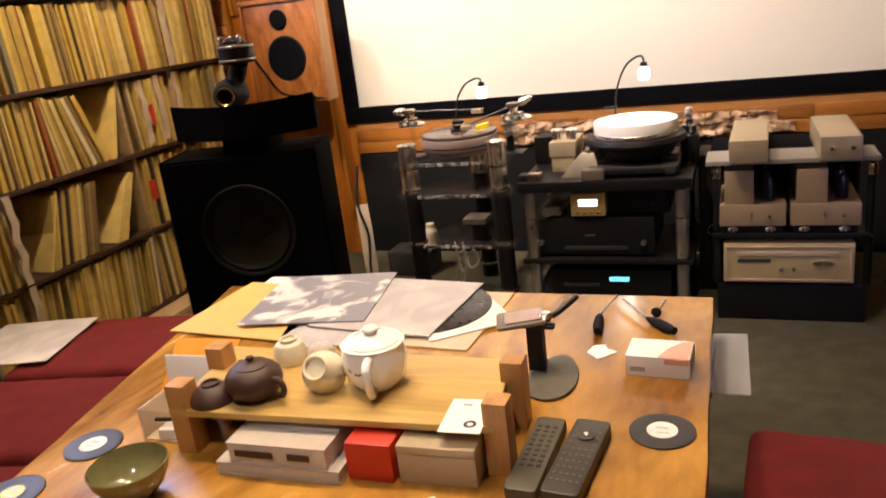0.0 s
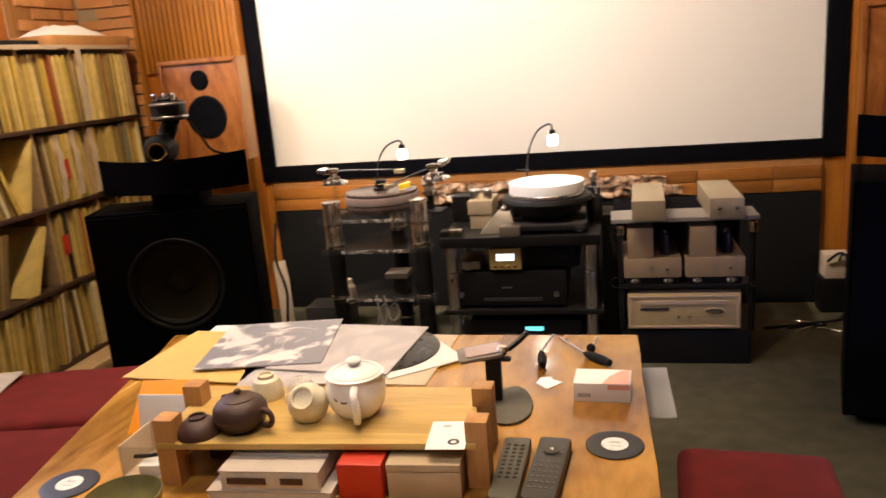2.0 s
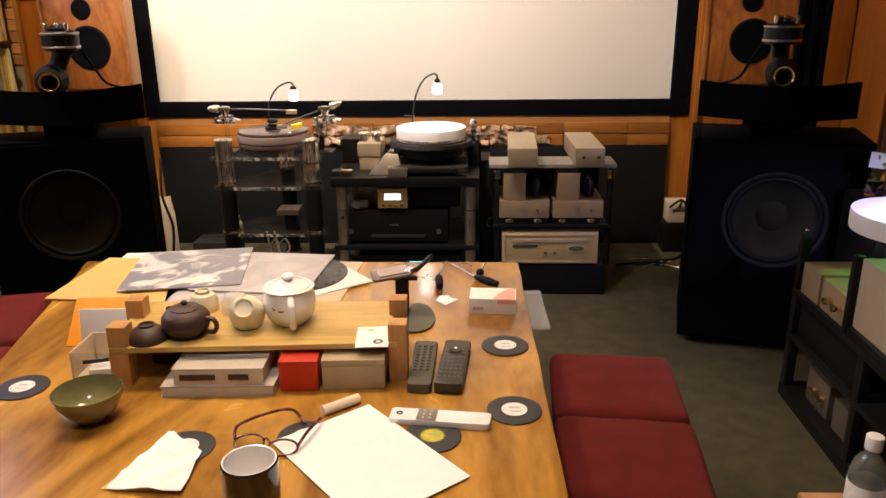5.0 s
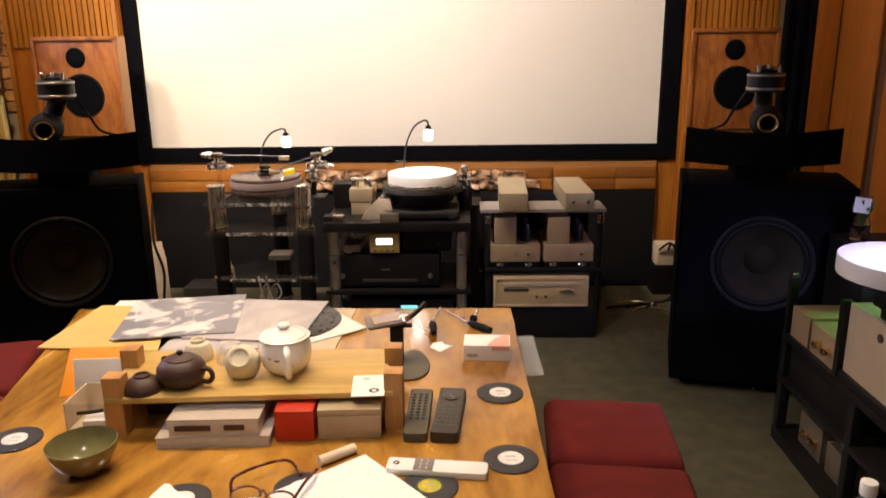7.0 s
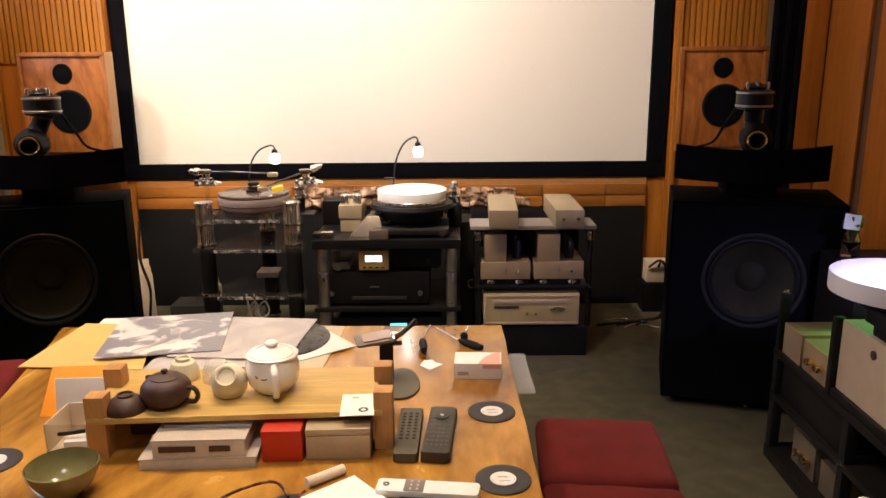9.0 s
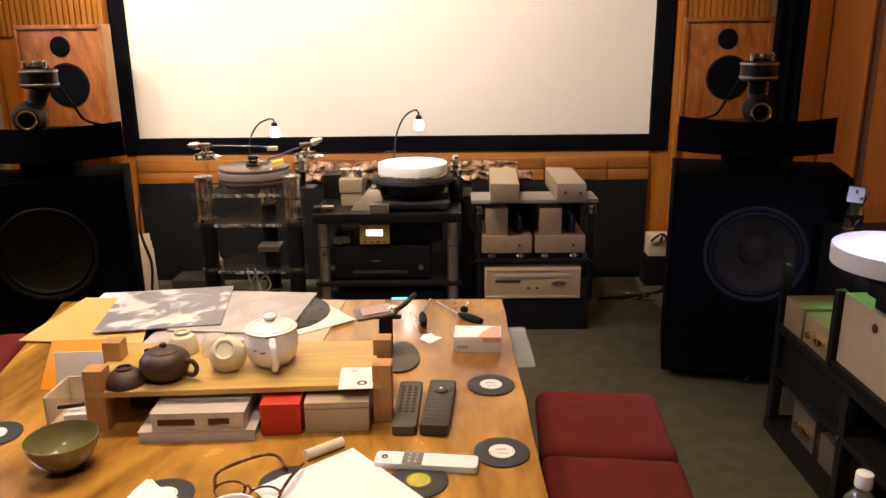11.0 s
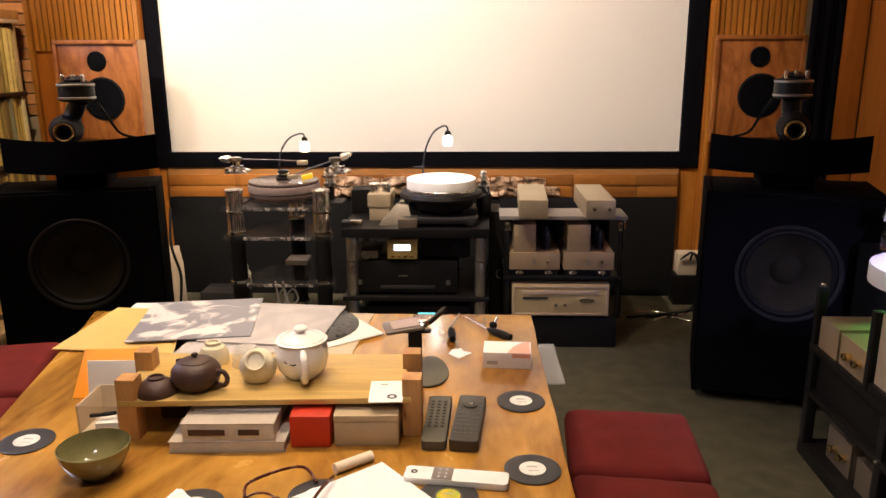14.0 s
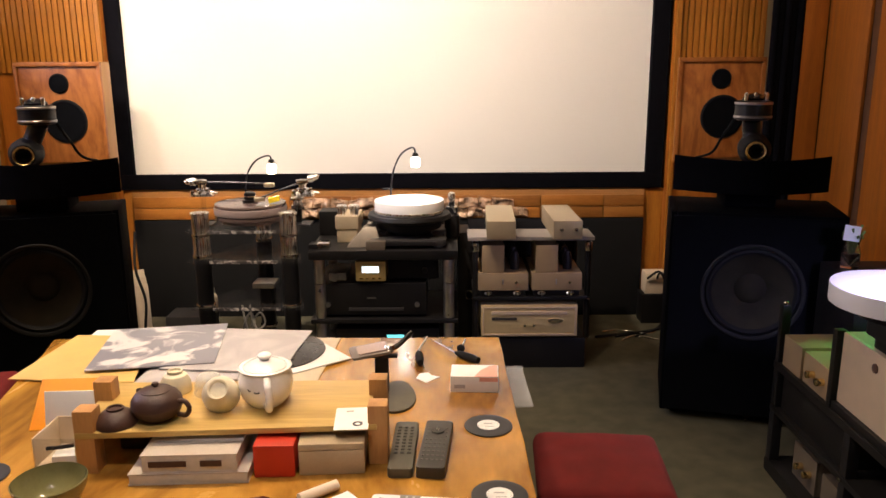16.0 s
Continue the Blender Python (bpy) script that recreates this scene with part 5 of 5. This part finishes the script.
part("handle", bm_tube([(.044, -.008, .039), (.060, -.013, .040), (.068, -.015, .027), (.060, -.012, .012), (.043, -.008, .012)], .005, 10), "clay", tp)
part("spout", bm_tube([(-.036, .02, .026), (-.046, .034, .034), (-.050, .042, .042)], .007, 10), "clay", tp)
solid("clay_cup", bm_lathe([(.039, 0), (.0395, .003), (.0375, .012), (.031, .021), (.022, .028), (.016, .030), (.016, .034), (.013, .034), (.012, .030), (0, .030)], 36), "clay", (-.070, -2.947, Z), "small dark clay cup turned upside down", "cup")
wp = thing("porcelain_pot", (.200, -2.852, Z), "white porcelain teapot painted with a small ink drawing", "teapot", turn=12)
part("body", bm_lathe([(0, 0), (.032, 0), (.037, .004), (.049, .019), (.0545, .040), (.0545, .060), (.049, .077), (.044, .079), (.044, .076), (0, .074)], 44), "porcelain", wp)
part("lid", bm_lathe([(.043, .0785), (.044, .081), (.036, .087), (.018, .093), (0, .094)], 36), "porcelain", wp)
part("rim", bm_lathe([(.044, .076), (.053, .077), (.0545, .080), (.050, .0825), (.044, .080)], 40), "porcelain", wp)
part("knob", bm_lathe([(.012, .0915), (.009, .095), (.014, .100), (.0145, .104), (.009, .109), (0, .111)], 28), "porcelain", wp)
part("handle", bm_tube([(.004, -.050, .068), (.006, -.078, .066), (.008, -.082, .040), (.006, -.066, .014), (.003, -.046, .014)], .0075, 12), "porcelain", wp)
part("ink_drawing", joined(bm_tube([(-.034, -.0427, .050), (-.031, -.0450, .046), (-.028, -.0468, .047)], .0011, 6), bm_tube([(-.022, -.0500, .044), (-.016, -.0522, .043), (-.011, -.0535, .045)], .0016, 6)), "ink", wp)
cup = [(0, .005), (.015, .005), (.017, 0), (.020, -.001), (.020, .005), (.030, .016), (.036, .034), (.037, .052), (.035, .052), (.033, .034), (.026, .018), (0, .012)]
solid("stoneware_cup", bm_lathe(cup, 36), "stoneware", (.120, -2.914, Z + .056), "pale stoneware cup lying on its side", "cup", "cups", tilt=(-127, 0), turn=8)
solid("stoneware_cup", bm_lathe([(.031, 0), (.032, .002), (.031, .022), (.024, .036), (.016, .040), (.016, .046), (.013, .046), (.012, .041), (0, .041)], 36), "stoneware", (-.008, -2.79, Z), "pale stoneware cup turned upside down", "cup", "cups")
gl = solid("glass_cup", bm_lathe([(.029, 0), (.031, .0), (.030, .022), (.022, .040), (0, .044), (0, .041), (.020, .037), (.027, .021)], 32), "glass", (.066, -2.80, Z), "small clear glass cup upside down", "cup", "cups")
cd = thing("name_card", (.384, -2.930, Z), "white card with a small round mark", "card", turn=4)
part("sheet", bm_plate(rect(.066, .098), 0, .0012, .0003), "paper", cd)
part("round_mark", moved(bm_lathe([(.005, .0013), (.010, .0014), (.010, .0018), (.005, .0017)], 24), pose(.012, -.025, 0)), "ink", cd)
part("text_bar", bm_box(-.012, .002, .028, .034, .0013, .0016, 0), "grey_card", cd)

# bowl
solid("green_bowl", bm_lathe([(0, .004), (.024, .004), (.024, 0), (.028, 0), (.030, .005), (.049, .022), (.060, .045), (.0625, .059), (.0605, .0605), (.057, .046), (.045, .025), (.024, .011), (0, .009)], 52), "celadon", (-.122, -3.110, T), "olive green glazed bowl", "bowl")

# coasters like little records
def coaster(x, y, lab, label, z=T):
    c = thing("record_coaster", (x, y, z), label, "coaster", "record coasters")
    part("disc", bm_lathe([(0, 0), (.050, 0), (.0515, .001), (.0515, .003), (.050, .0035), (.040, .0032), (.030, .0036), (.021, .0034), (0, .0034)], 48), "coaster", c)
    part("label_ring", bm_lathe([(.021, .0036), (.024, .0037), (.024, .0043), (.021, .0042)], 36), "label_white" if lab == "label_white" else "leaf_grey", c)
    p = part("label", bm_cyl(.0205, .0036, .0042, 36, 0), lab, c)
    part("text_bar", bm_box(-.010, .008, .004, .008, .0043, .0046, 0), "grey_card", p)
    part("text_bar", bm_box(-.008, .012, -.010, -.007, .0043, .0046, 0), "grey_card", p)


for x, y, lab in ((.658, -2.792, "label_white"), (.664, -3.070, "label_white"), (-.318, -2.998, "label_white"), (-.346, -3.150, "label_yellow"), (.515, -3.163, "label_yellow"), (.088, -3.205, "label_white"), (.292, -3.168, "label_white")):
    coaster(x, y, lab, "black record-shaped coaster with a %s label" % ("yellow" if "yellow" in lab else "white"))

# remote controls
def remote(x, y, turn, w, d, h, mat, label, rows):
    r = thing("remote_control", (x, y, T), label, "remote control", turn=turn)
    part("body", bm_plate(round_rect(w, d, .008), 0, h, .003), mat, r)
    me = mesh_of("button", bm_box(-.0038, .0038, -.003, .003, 0, .002, .0006, 1), "key")
    for k in range(rows):
        for j in range(3):
            b = new("button", me)
            b.parent, b.location = r, (-.013 + .013 * j, d / 2 - .03 - k * .0135, h)
    return r


remote(.483, -2.907, -1.5, .048, .200, .020, "remote", "grey remote control with rows of small keys", 9)
r = remote(.546, -2.910, -5, .056, .200, .024, "remote_dark", "thick dark grey remote control", 0)
me = mesh_of("small_key", bm_box(-.0026, .0026, -.0024, .0024, 0, .0012, .0004, 1), "key_grey")
for k in range(9):
    for j in range(5):
        if k > 2 or abs(j - 2) == 2:
            b = new("small_key", me)
            b.parent, b.location = r, (-.019 + .0095 * j, .062 - k * .0165, .024)
part("pad", bm_cyl(.014, .0245, .027, 28, .001, (0, .05)), "key", r)
part("pad_button", bm_cyl(.004, .0272, .029, 16, .0006, (0, .05)), "bright_steel", r)
w = remote(.527, -3.112, -96, .042, .185, .014, "plastic", "slim white remote control", 0)
part("key_panel", bm_box(-.020, .020, -.042, -.006, .0141, .0149, .0004), "slate", w)
part("ring_button", moved(bm_lathe([(.003, .0141), (.006, .0145), (.006, .0152), (.003, .0152)], 20), pose(0, -.075, 0)), "key", w)
for a, b in ((-.012, -.03), (0, -.03), (.012, -.03), (-.012, -.018), (0, -.018), (.012, -.018)):
    part("button", bm_box(a - .003, a + .003, b - .002, b + .002, .0150, .0155, .0003), "grey_card", w)

# stand with a tilted plate
sd = thing("tilted_gauge_stand", (.450, -2.640, T), "small black stand with a grey leaf-shaped base and tilted plate", "stand")
part("base", bm_plate([(.046 * math.cos(a) * (1 - .18 * math.sin(a)), .088 * math.sin(a)) for a in [2 * math.pi * k / 32 for k in range(32)]], 0, .006, .002), "leaf_grey", sd)
part("post", bm_box(-.050, -.018, .012, .032, .006, .092, .003), "black", sd)
part("arm", bm_box(-.060, .004, .012, .030, .0925, .100, .003), "black", sd)
part("plate", moved(bm_plate(round_rect(.092, .060, .008), 0, .007, .0015), pose(-.062, .03, .1015, 6, -5, 16)), "slate", sd, "slate grey tilted plate")
part("plate_top", moved(bm_plate(round_rect(.072, .042, .006), .0075, .011, .0012), pose(-.056, .031, .1015, 6, -5, 16)), "salmon_grey", sd)
part("weight", moved(bm_lathe([(0, 0), (.014, 0), (.016, .006), (.010, .014), (0, .015)], 20), pose(-.016, .035, .1035)), "chrome", sd)
part("rod", bm_tube([(-.03, .020, .098), (.004, .05, .112), (.034, .088, .130)], .006, 8), "black", sd)
# medicine carton
mb = thing("paper_carton", (.636, -2.575, T), "small white carton with a pale red corner", "box", turn=-3)
part("carton", bm_box(-.057, .057, -.038, .038, 0, .040, .0015), "white", mb)
part("red_patch", bm_plate([(.0, -.0385), (.054, -.0385), (.054, .036), (.036, .030), (.014, .0)], .0402, .0406, 0), "salmon", mb, "pale red printed corner")
part("text_bar", bm_box(-.048, -.022, -.0388, -.0382, .010, .019, 0), "grey_card", mb)
part("red_strip", bm_box(.012, .055, -.0388, -.0382, .028, .038, 0), "salmon", mb)
nt = bm_plate([(-.03, -.005), (-.004, -.035), (.028, .002), (.008, .012), (.0, .03), (-.022, .024)], 0, .002, 0)
solid("crumpled_note", nt, "paper", (.522, -2.522, T), "small torn white paper note", "paper")


def screwdriver(a, b, c, label):
    t = thing("screwdriver", (0, 0, T), label, "screwdriver", "screwdrivers")
    a, b, c = [Vector((*p, .011)) for p in (a, b, c)]
    d = (b - a)
    part("handle", moved(bm_lathe([(0, 0), (.008, .002), (.011, d.length * .3), (.010, d.length * .7), (.006, d.length * .92), (0, d.length)], 18), Matrix.Translation(a) @ d.to_track_quat("Z", "Y").to_matrix().to_4x4()), "rubber", t)
    part("shaft", bm_tube([tuple(b), tuple(c)], .0028, 8), "chrome", t)


screwdriver((.500, -2.452), (.492, -2.365), (.512, -2.255), "short screwdriver with a dark handle")
screwdriver((.652, -2.436), (.590, -2.375), (.530, -2.28), "screwdriver with a black handle and steel shaft")
screwdriver((.605, -2.350), (.609, -2.335), (.62, -2.275), "thin steel hook tool")

# papers, glasses, mug
pp = solid("paper_sheet", bm_plate([(.389, -3.058), (.582, -3.283), (.428, -3.415), (.236, -3.190)], T + .0038, T + .0050, 0), "paper", (0, 0, 0), "blank white sheet of writing paper", "paper")
solid("rolled_paper", bm_tube([(.308, -3.093, T + .010), (.368, -3.045, T + .010)], .010, 14), "roll_paper", (0, 0, 0), "small roll of cream paper", "paper")
gs = thing("eyeglasses", (.0, .0, T), "folded eyeglasses with thin dark brown frames", "eyeglasses")
for cx, cy in ((.200, -3.200), (.262, -3.216)):
    part("rim", bm_tube([(cx + .026 * math.cos(a), cy + .016 * math.sin(a), .010 + .006 * math.sin(a)) for a in [2 * math.pi * k / 14 for k in range(15)]], .0021, 8, 3), "tortoise", gs)
part("bridge", bm_tube([(.224, -3.203, .016), (.231, -3.200, .018), (.238, -3.208, .016)], .0022, 8), "tortoise", gs)
part("temple", bm_tube([(.174, -3.196, .014), (.172, -3.165, .022), (.215, -3.118, .020), (.255, -3.104, .018), (.283, -3.135, .008)], .0029, 8), "tortoise", gs)
part("temple", bm_tube([(.288, -3.218, .014), (.300, -3.18, .022), (.312, -3.13, .016)], .0029, 8), "tortoise", gs)
mg = thing("black_mug", (.262, -3.392, T), "black mug with a white inside", "mug")
part("body", bm_lathe([(0, 0), (.036, 0), (.039, .003), (.041, .05), (.0415, .101), (.0395, .1035)], 44), "mug", mg)
part("inside", bm_lathe([(.0395, .1036), (.0375, .1030), (.0365, .05), (.034, .008), (0, .006)], 44), "porcelain", mg)
part("emblem", bm_box(.008, .018, -.0405, -.0385, .045, .062, .001), "label_white", mg)
def bm_crumple(corners, n=14, height=.02, scale=26, thick=.0012):
    """A thin sheet between four corners, thrown into folds."""
    bm = bmesh.new()
    p, q, r, t = [Vector((*c, 0)) for c in corners]
    layers = []
    for dz in (thick, 0):
        grid = []
        for i in range(n + 1):
            row = []
            for j in range(n + 1):
                u, v = i / n, j / n
                c = p * (1 - u) * (1 - v) + q * u * (1 - v) + r * u * v + t * (1 - u) * v
                f = 1 - abs(noise.noise(c * scale + Vector((3, 1, 0)))) * 2.2
                g = noise.noise(c * scale * 1.7)
                c = c + Vector((.006 * g, .006 * noise.noise(c * scale * 1.3 + Vector((0, 7, 0))), 0))
                row.append(bm.verts.new((c.x, c.y, dz + height * max(0, f) ** 2 * .8 + .004 * abs(g))))
            grid.append(row)
        layers.append(grid)
    a, b = layers
    for i in range(n):
        for j in range(n):
            bm.faces.new((a[i][j], a[i + 1][j], a[i + 1][j + 1], a[i][j + 1]))
            bm.faces.new((b[i][j], b[i][j + 1], b[i + 1][j + 1], b[i + 1][j]))
    edge = [(i, 0) for i in range(n)] + [(n, j) for j in range(n)] + [(i, n) for i in range(n, 0, -1)] + [(0, j) for j in range(n, 0, -1)]
    for k, (i, j) in enumerate(edge):
        i2, j2 = edge[(k + 1) % len(edge)]
        bm.faces.new((a[i][j], b[i][j], b[i2][j2], a[i2][j2]))
    bmesh.ops.recalc_face_normals(bm, faces=bm.faces[:])
    return bm


solid("paper_tissue", bm_crumple([(.010, -3.330), (.130, -3.338), (.126, -3.222), (.046, -3.162)], 14, .011, 13), "paper", (0, 0, T + .0045), "crumpled white paper tissue", "tissue")
solid("cream_napkin", bm_plate([(-.05, -.04), (.04, -.045), (.045, .03), (-.02, .04)], 0, .002, 0), "yellow_card", (.045, -3.285, T), "small buff paper napkin under the tissue", "napkin")

# ---- rack at the right-hand side ----
rr = thing("side_equipment_rack", (1.622, -1.975, 0), "black open rack with metal frame", "equipment rack")
RD, RW = .44, .95
for z0, z1 in ((.0, .045), (.215, .235), (.360, .385)):
    part("shelf", bm_box(0, RD, -RW, 0, z0, z1, .004), "black", rr)
for x in (.018, RD - .018):
    for y in (-.018, -RW + .018, -.47):
        part("upright", bm_box(x - .016, x + .016, y - .016, y + .016, .0455, .2145, .003), "dark_metal", rr)
        part("upright", bm_box(x - .016, x + .016, y - .016, y + .016, .2355, .3595, .003), "dark_metal", rr)
part("riser", bm_box(.004, RD, -RW, -.368, .3855, .4095, .003), "black", rr)
part("post", bm_box(.002, .030, -.366, -.342, .3855, .610, .003), "black", rr)
corner = part("post", bm_box(.002, .030, -.030, -.006, .3855, .575, .003), "black", rr)
part("chrome_cap", bm_lathe([(0, .5755), (.008, .5755), (.009, .581), (.005, .586), (0, .587)], 16, (.016, -.018, 0)), "chrome", corner)
part("chrome_screw", moved(bm_cyl(.006, 0, .006, 14, .001), Matrix.Translation((-.0005, -.47, .225)) @ Euler((0, radians(-90), 0)).to_matrix().to_4x4()), "chrome", rr)


def side_unit(x, y, z, w, d, h, mat, knobs, label):
    u = thing("small_amplifier", (x, 0, 0), label, "amplifier", "side rack units")
    part("case", bm_box(.007, d, y - w, y, z, z + h, .003), mat, u)
    part("front_panel", bm_box(0, .0065, y - w, y, z, z + h, .002), mat, u)
    for k in range(knobs):
        part("knob", moved(bm_cyl(.011, 0, .024, 18, .002), Matrix.Translation((0, y - w * (.42 + .36 * k), z + h * .5)) @ Euler((0, radians(-90), 0)).to_matrix().to_4x4()), "brass", u)


side_unit(1.632, -2.018, .3855, .122, .32, .100, "bronze", 0, "small champagne-coloured amplifier on the side rack")
side_unit(1.635, -2.150, .3855, .160, .30, .094, "bronze", 2, "champagne-coloured amplifier with two gold knobs")
side_unit(1.665, -2.085, .0455, .150, .28, .112, "dark_bronze", 2, "small bronze amplifier on the bottom shelf")
side_unit(1.665, -2.270, .0455, .130, .28, .100, "dark_bronze", 0, "bronze transformer box on the bottom shelf")
side_unit(1.640, -2.020, .2355, .390, .34, .110, "black", 0, "black component on the middle shelf")
bp = thing("beige_amplifier", (1.638, -2.347, .410), "large beige amplifier with a round emblem", "amplifier")
part("case", bm_box(.012, .42, -.44, 0, 0, .200, .004), "beige", bp)
part("front_panel", bm_box(0, .0115, -.44, 0, 0, .200, .003), "beige", bp)
part("emblem", moved(bm_cyl(.012, 0, .004, 24, .0008), Matrix.Translation((0, -.165, .160)) @ Euler((0, radians(-90), 0)).to_matrix().to_4x4()), "clay", bp)
rt = thing("white_turntable", (1.80, -2.61, .6455), "black turntable with a thick white glowing platter", "turntable")
part("base", bm_plate(round_rect(.30, .32, .03), -.035, -.0005, .004), "black", rt)
part("plinth", bm_plate(round_rect(.34, .34, .03), .0, .040, .004), "black", rt)
part("bearing", bm_cyl(.10, .040, .071, 40, .002, (-.085, .15)), "black", rt)
part("platter", bm_cyl(.170, .072, .122, 72, .005, (-.085, .15)), "platter", rt, "thick white platter")
part("spindle", bm_cyl(.003, .122, .132, 12, 0, (-.085, .15)), "chrome", rt)
gooseneck((1.92, -2.60, .686), -.12, .40, .06, "bulb_cool", 26.0, (-.05, .14), (.55, .52, 1.0))
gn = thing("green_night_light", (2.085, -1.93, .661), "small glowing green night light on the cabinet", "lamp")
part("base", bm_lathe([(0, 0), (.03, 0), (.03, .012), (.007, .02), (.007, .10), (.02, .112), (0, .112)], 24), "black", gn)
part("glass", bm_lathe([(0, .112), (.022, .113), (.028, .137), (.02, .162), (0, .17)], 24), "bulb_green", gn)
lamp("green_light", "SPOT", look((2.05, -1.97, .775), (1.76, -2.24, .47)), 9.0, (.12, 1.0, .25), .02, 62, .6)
sc = thing("corner_cabinet", (2.2, -1.88, 0), "low dark cabinet against the wood panels", "cabinet")
part("body", bm_box(-.36, .19, -.14, .11, .03, .66, .006), "black", sc)
part("plinth", bm_box(-.29, .17, -.12, .10, 0, .03, 0), "black", sc)
vs = thing("glass_vase", (1.893, -1.86, .6605), "small glass vase with green sprigs and a white tag", "vase")
part("glass", bm_lathe([(0, 0), (.028, 0), (.03, .05), (.022, .08), (.03, .11), (.028, .11), (.019, .08), (.027, .05), (0, .008)], 28), "acrylic", vs)
for k in range(9):
    a = k * 2.4
    part("sprig", bm_tube([(0, 0, .02), (.015 * math.cos(a), .015 * math.sin(a), .09), (.035 * math.cos(a), .03 * math.sin(a), .10 + .005 * k)], .004, 6), "leaf", vs)
part("tag", moved(bm_box(-.03, .03, -.001, .001, 0, .05, .0004), pose(-.02, -.03, .095, -8, 10, 10)), "paper", vs)
solid("white_cloth_roll", bm_tube([(2.0, -1.95, .683), (2.09, -1.985, .684), (2.24, -1.97, .683)], .022, 12), "paper", (0, 0, 0), "rolled white cloth on the cabinet", "cloth")

# low side table with bottles
lt = thing("side_table", (1.50, -3.08, 0), "low orange wood side table", "side table")
part("top", bm_box(-.20, .28, -.22, .20, .225, .25, .005), "post", lt)
for x in (-.17, .25):
    for y in (-.19, .17):
        part("leg", bm_box(x - .018, x + .018, y - .018, y + .018, 0, .2245, .003), "post", lt)
bt = thing("plastic_bottle", (1.375, -3.0, .2505), "clear plastic water bottle with a white cap and label", "bottle")
part("body", bm_lathe([(0, 0), (.032, 0), (.036, .006), (.036, .13), (.030, .155), (.014, .178), (.014, .188), (.012, .188), (.012, .176), (.028, .152), (.034, .128), (.034, .008), (0, .004)], 36), "bottle", bt)
lab = part("label", bm_lathe([(.0364, .060), (.0368, .061), (.0368, .112), (.0364, .113)], 36), "label_white", bt, "white paper label")
part("text_bar", bm_box(-.022, .012, -.0378, -.0340, .080, .092, 0), "ink", lab)
part("cap", bm_cyl(.0165, .186, .216, 28, .003), "plastic", bt)
b2 = thing("blue_bottle", (1.435, -3.085, .2505), "small bottle with a blue label and white cap", "bottle")
part("body", bm_lathe([(0, 0), (.026, 0), (.028, .005), (.028, .09), (.012, .118), (.012, .126), (0, .126)], 32), "cap_blue", b2)
part("cap", bm_cyl(.014, .126, .150, 24, .003), "plastic", b2)

# ---- ceiling lights ----
def downlight(x, y, energy, target, angle, color=WARM, blend=.7):
    t = thing("ceiling_spotlight", (x, y, H), "unseen small round ceiling spotlight with a warm bulb", "ceiling light", "ceiling spotlights")
    part("housing", bm_lathe([(.0, 0), (.05, 0), (.052, -.006), (.05, -.06), (.042, -.062), (.040, -.03), (0, -.028)], 28), "white", t)
    part("bulb", bm_lathe([(0, -.03), (.028, -.031), (.032, -.042), (.02, -.052), (0, -.054)], 20), "bulb", t)
    lamp("spot_light", "SPOT", look((x, y, H - .075), target), energy, color, .045, angle, blend)


SPOTS = [(-.45, -2.50, 32, (-.1, -2.8, .5), 86, WARM), (-.33, -2.60, 32, (-.1, -2.8, .5), 86, WARM), (-.37, -2.38, 32, (-.1, -2.8, .5), 86, WARM),
         (.30, -2.42, 28, (.25, -2.8, .5), 86, WARM), (.20, -2.54, 28, (.25, -2.8, .5), 86, WARM), (.42, -2.54, 28, (.25, -2.8, .5), 86, WARM),
         (-1.44, -1.62, 94, (-.03, -.3, 1.4), 88, SOFT_WHITE), (.05, -1.75, 240, (.18, -.3, 1.75), 105, PINK_WHITE), (-1.10, -1.70, 108, (-1.8, -1.25, .9), 118, WARM),
         # the last two are unseen extras that brighten the right wall and the racks
         (.2, -3.9, 60, (.3, -3.3, .5), 80, SOFT_WHITE), (1.75, -1.35, 21, (2.42, -.8, 1.35), 84, WARM), (.62, -2.05, 60, (.62, -1.02, .40), 42, WARM)]
for x, y, e, tgt, ang, col in SPOTS:
    downlight(x, y, e, tgt, ang, col, .5)
lamp("window_light", "AREA", look((X0 - .02, (WY0 + WY1) / 2, 1.85), (-.3, -3.0, .6)), 30, (.62, .68, 1.0), .6)
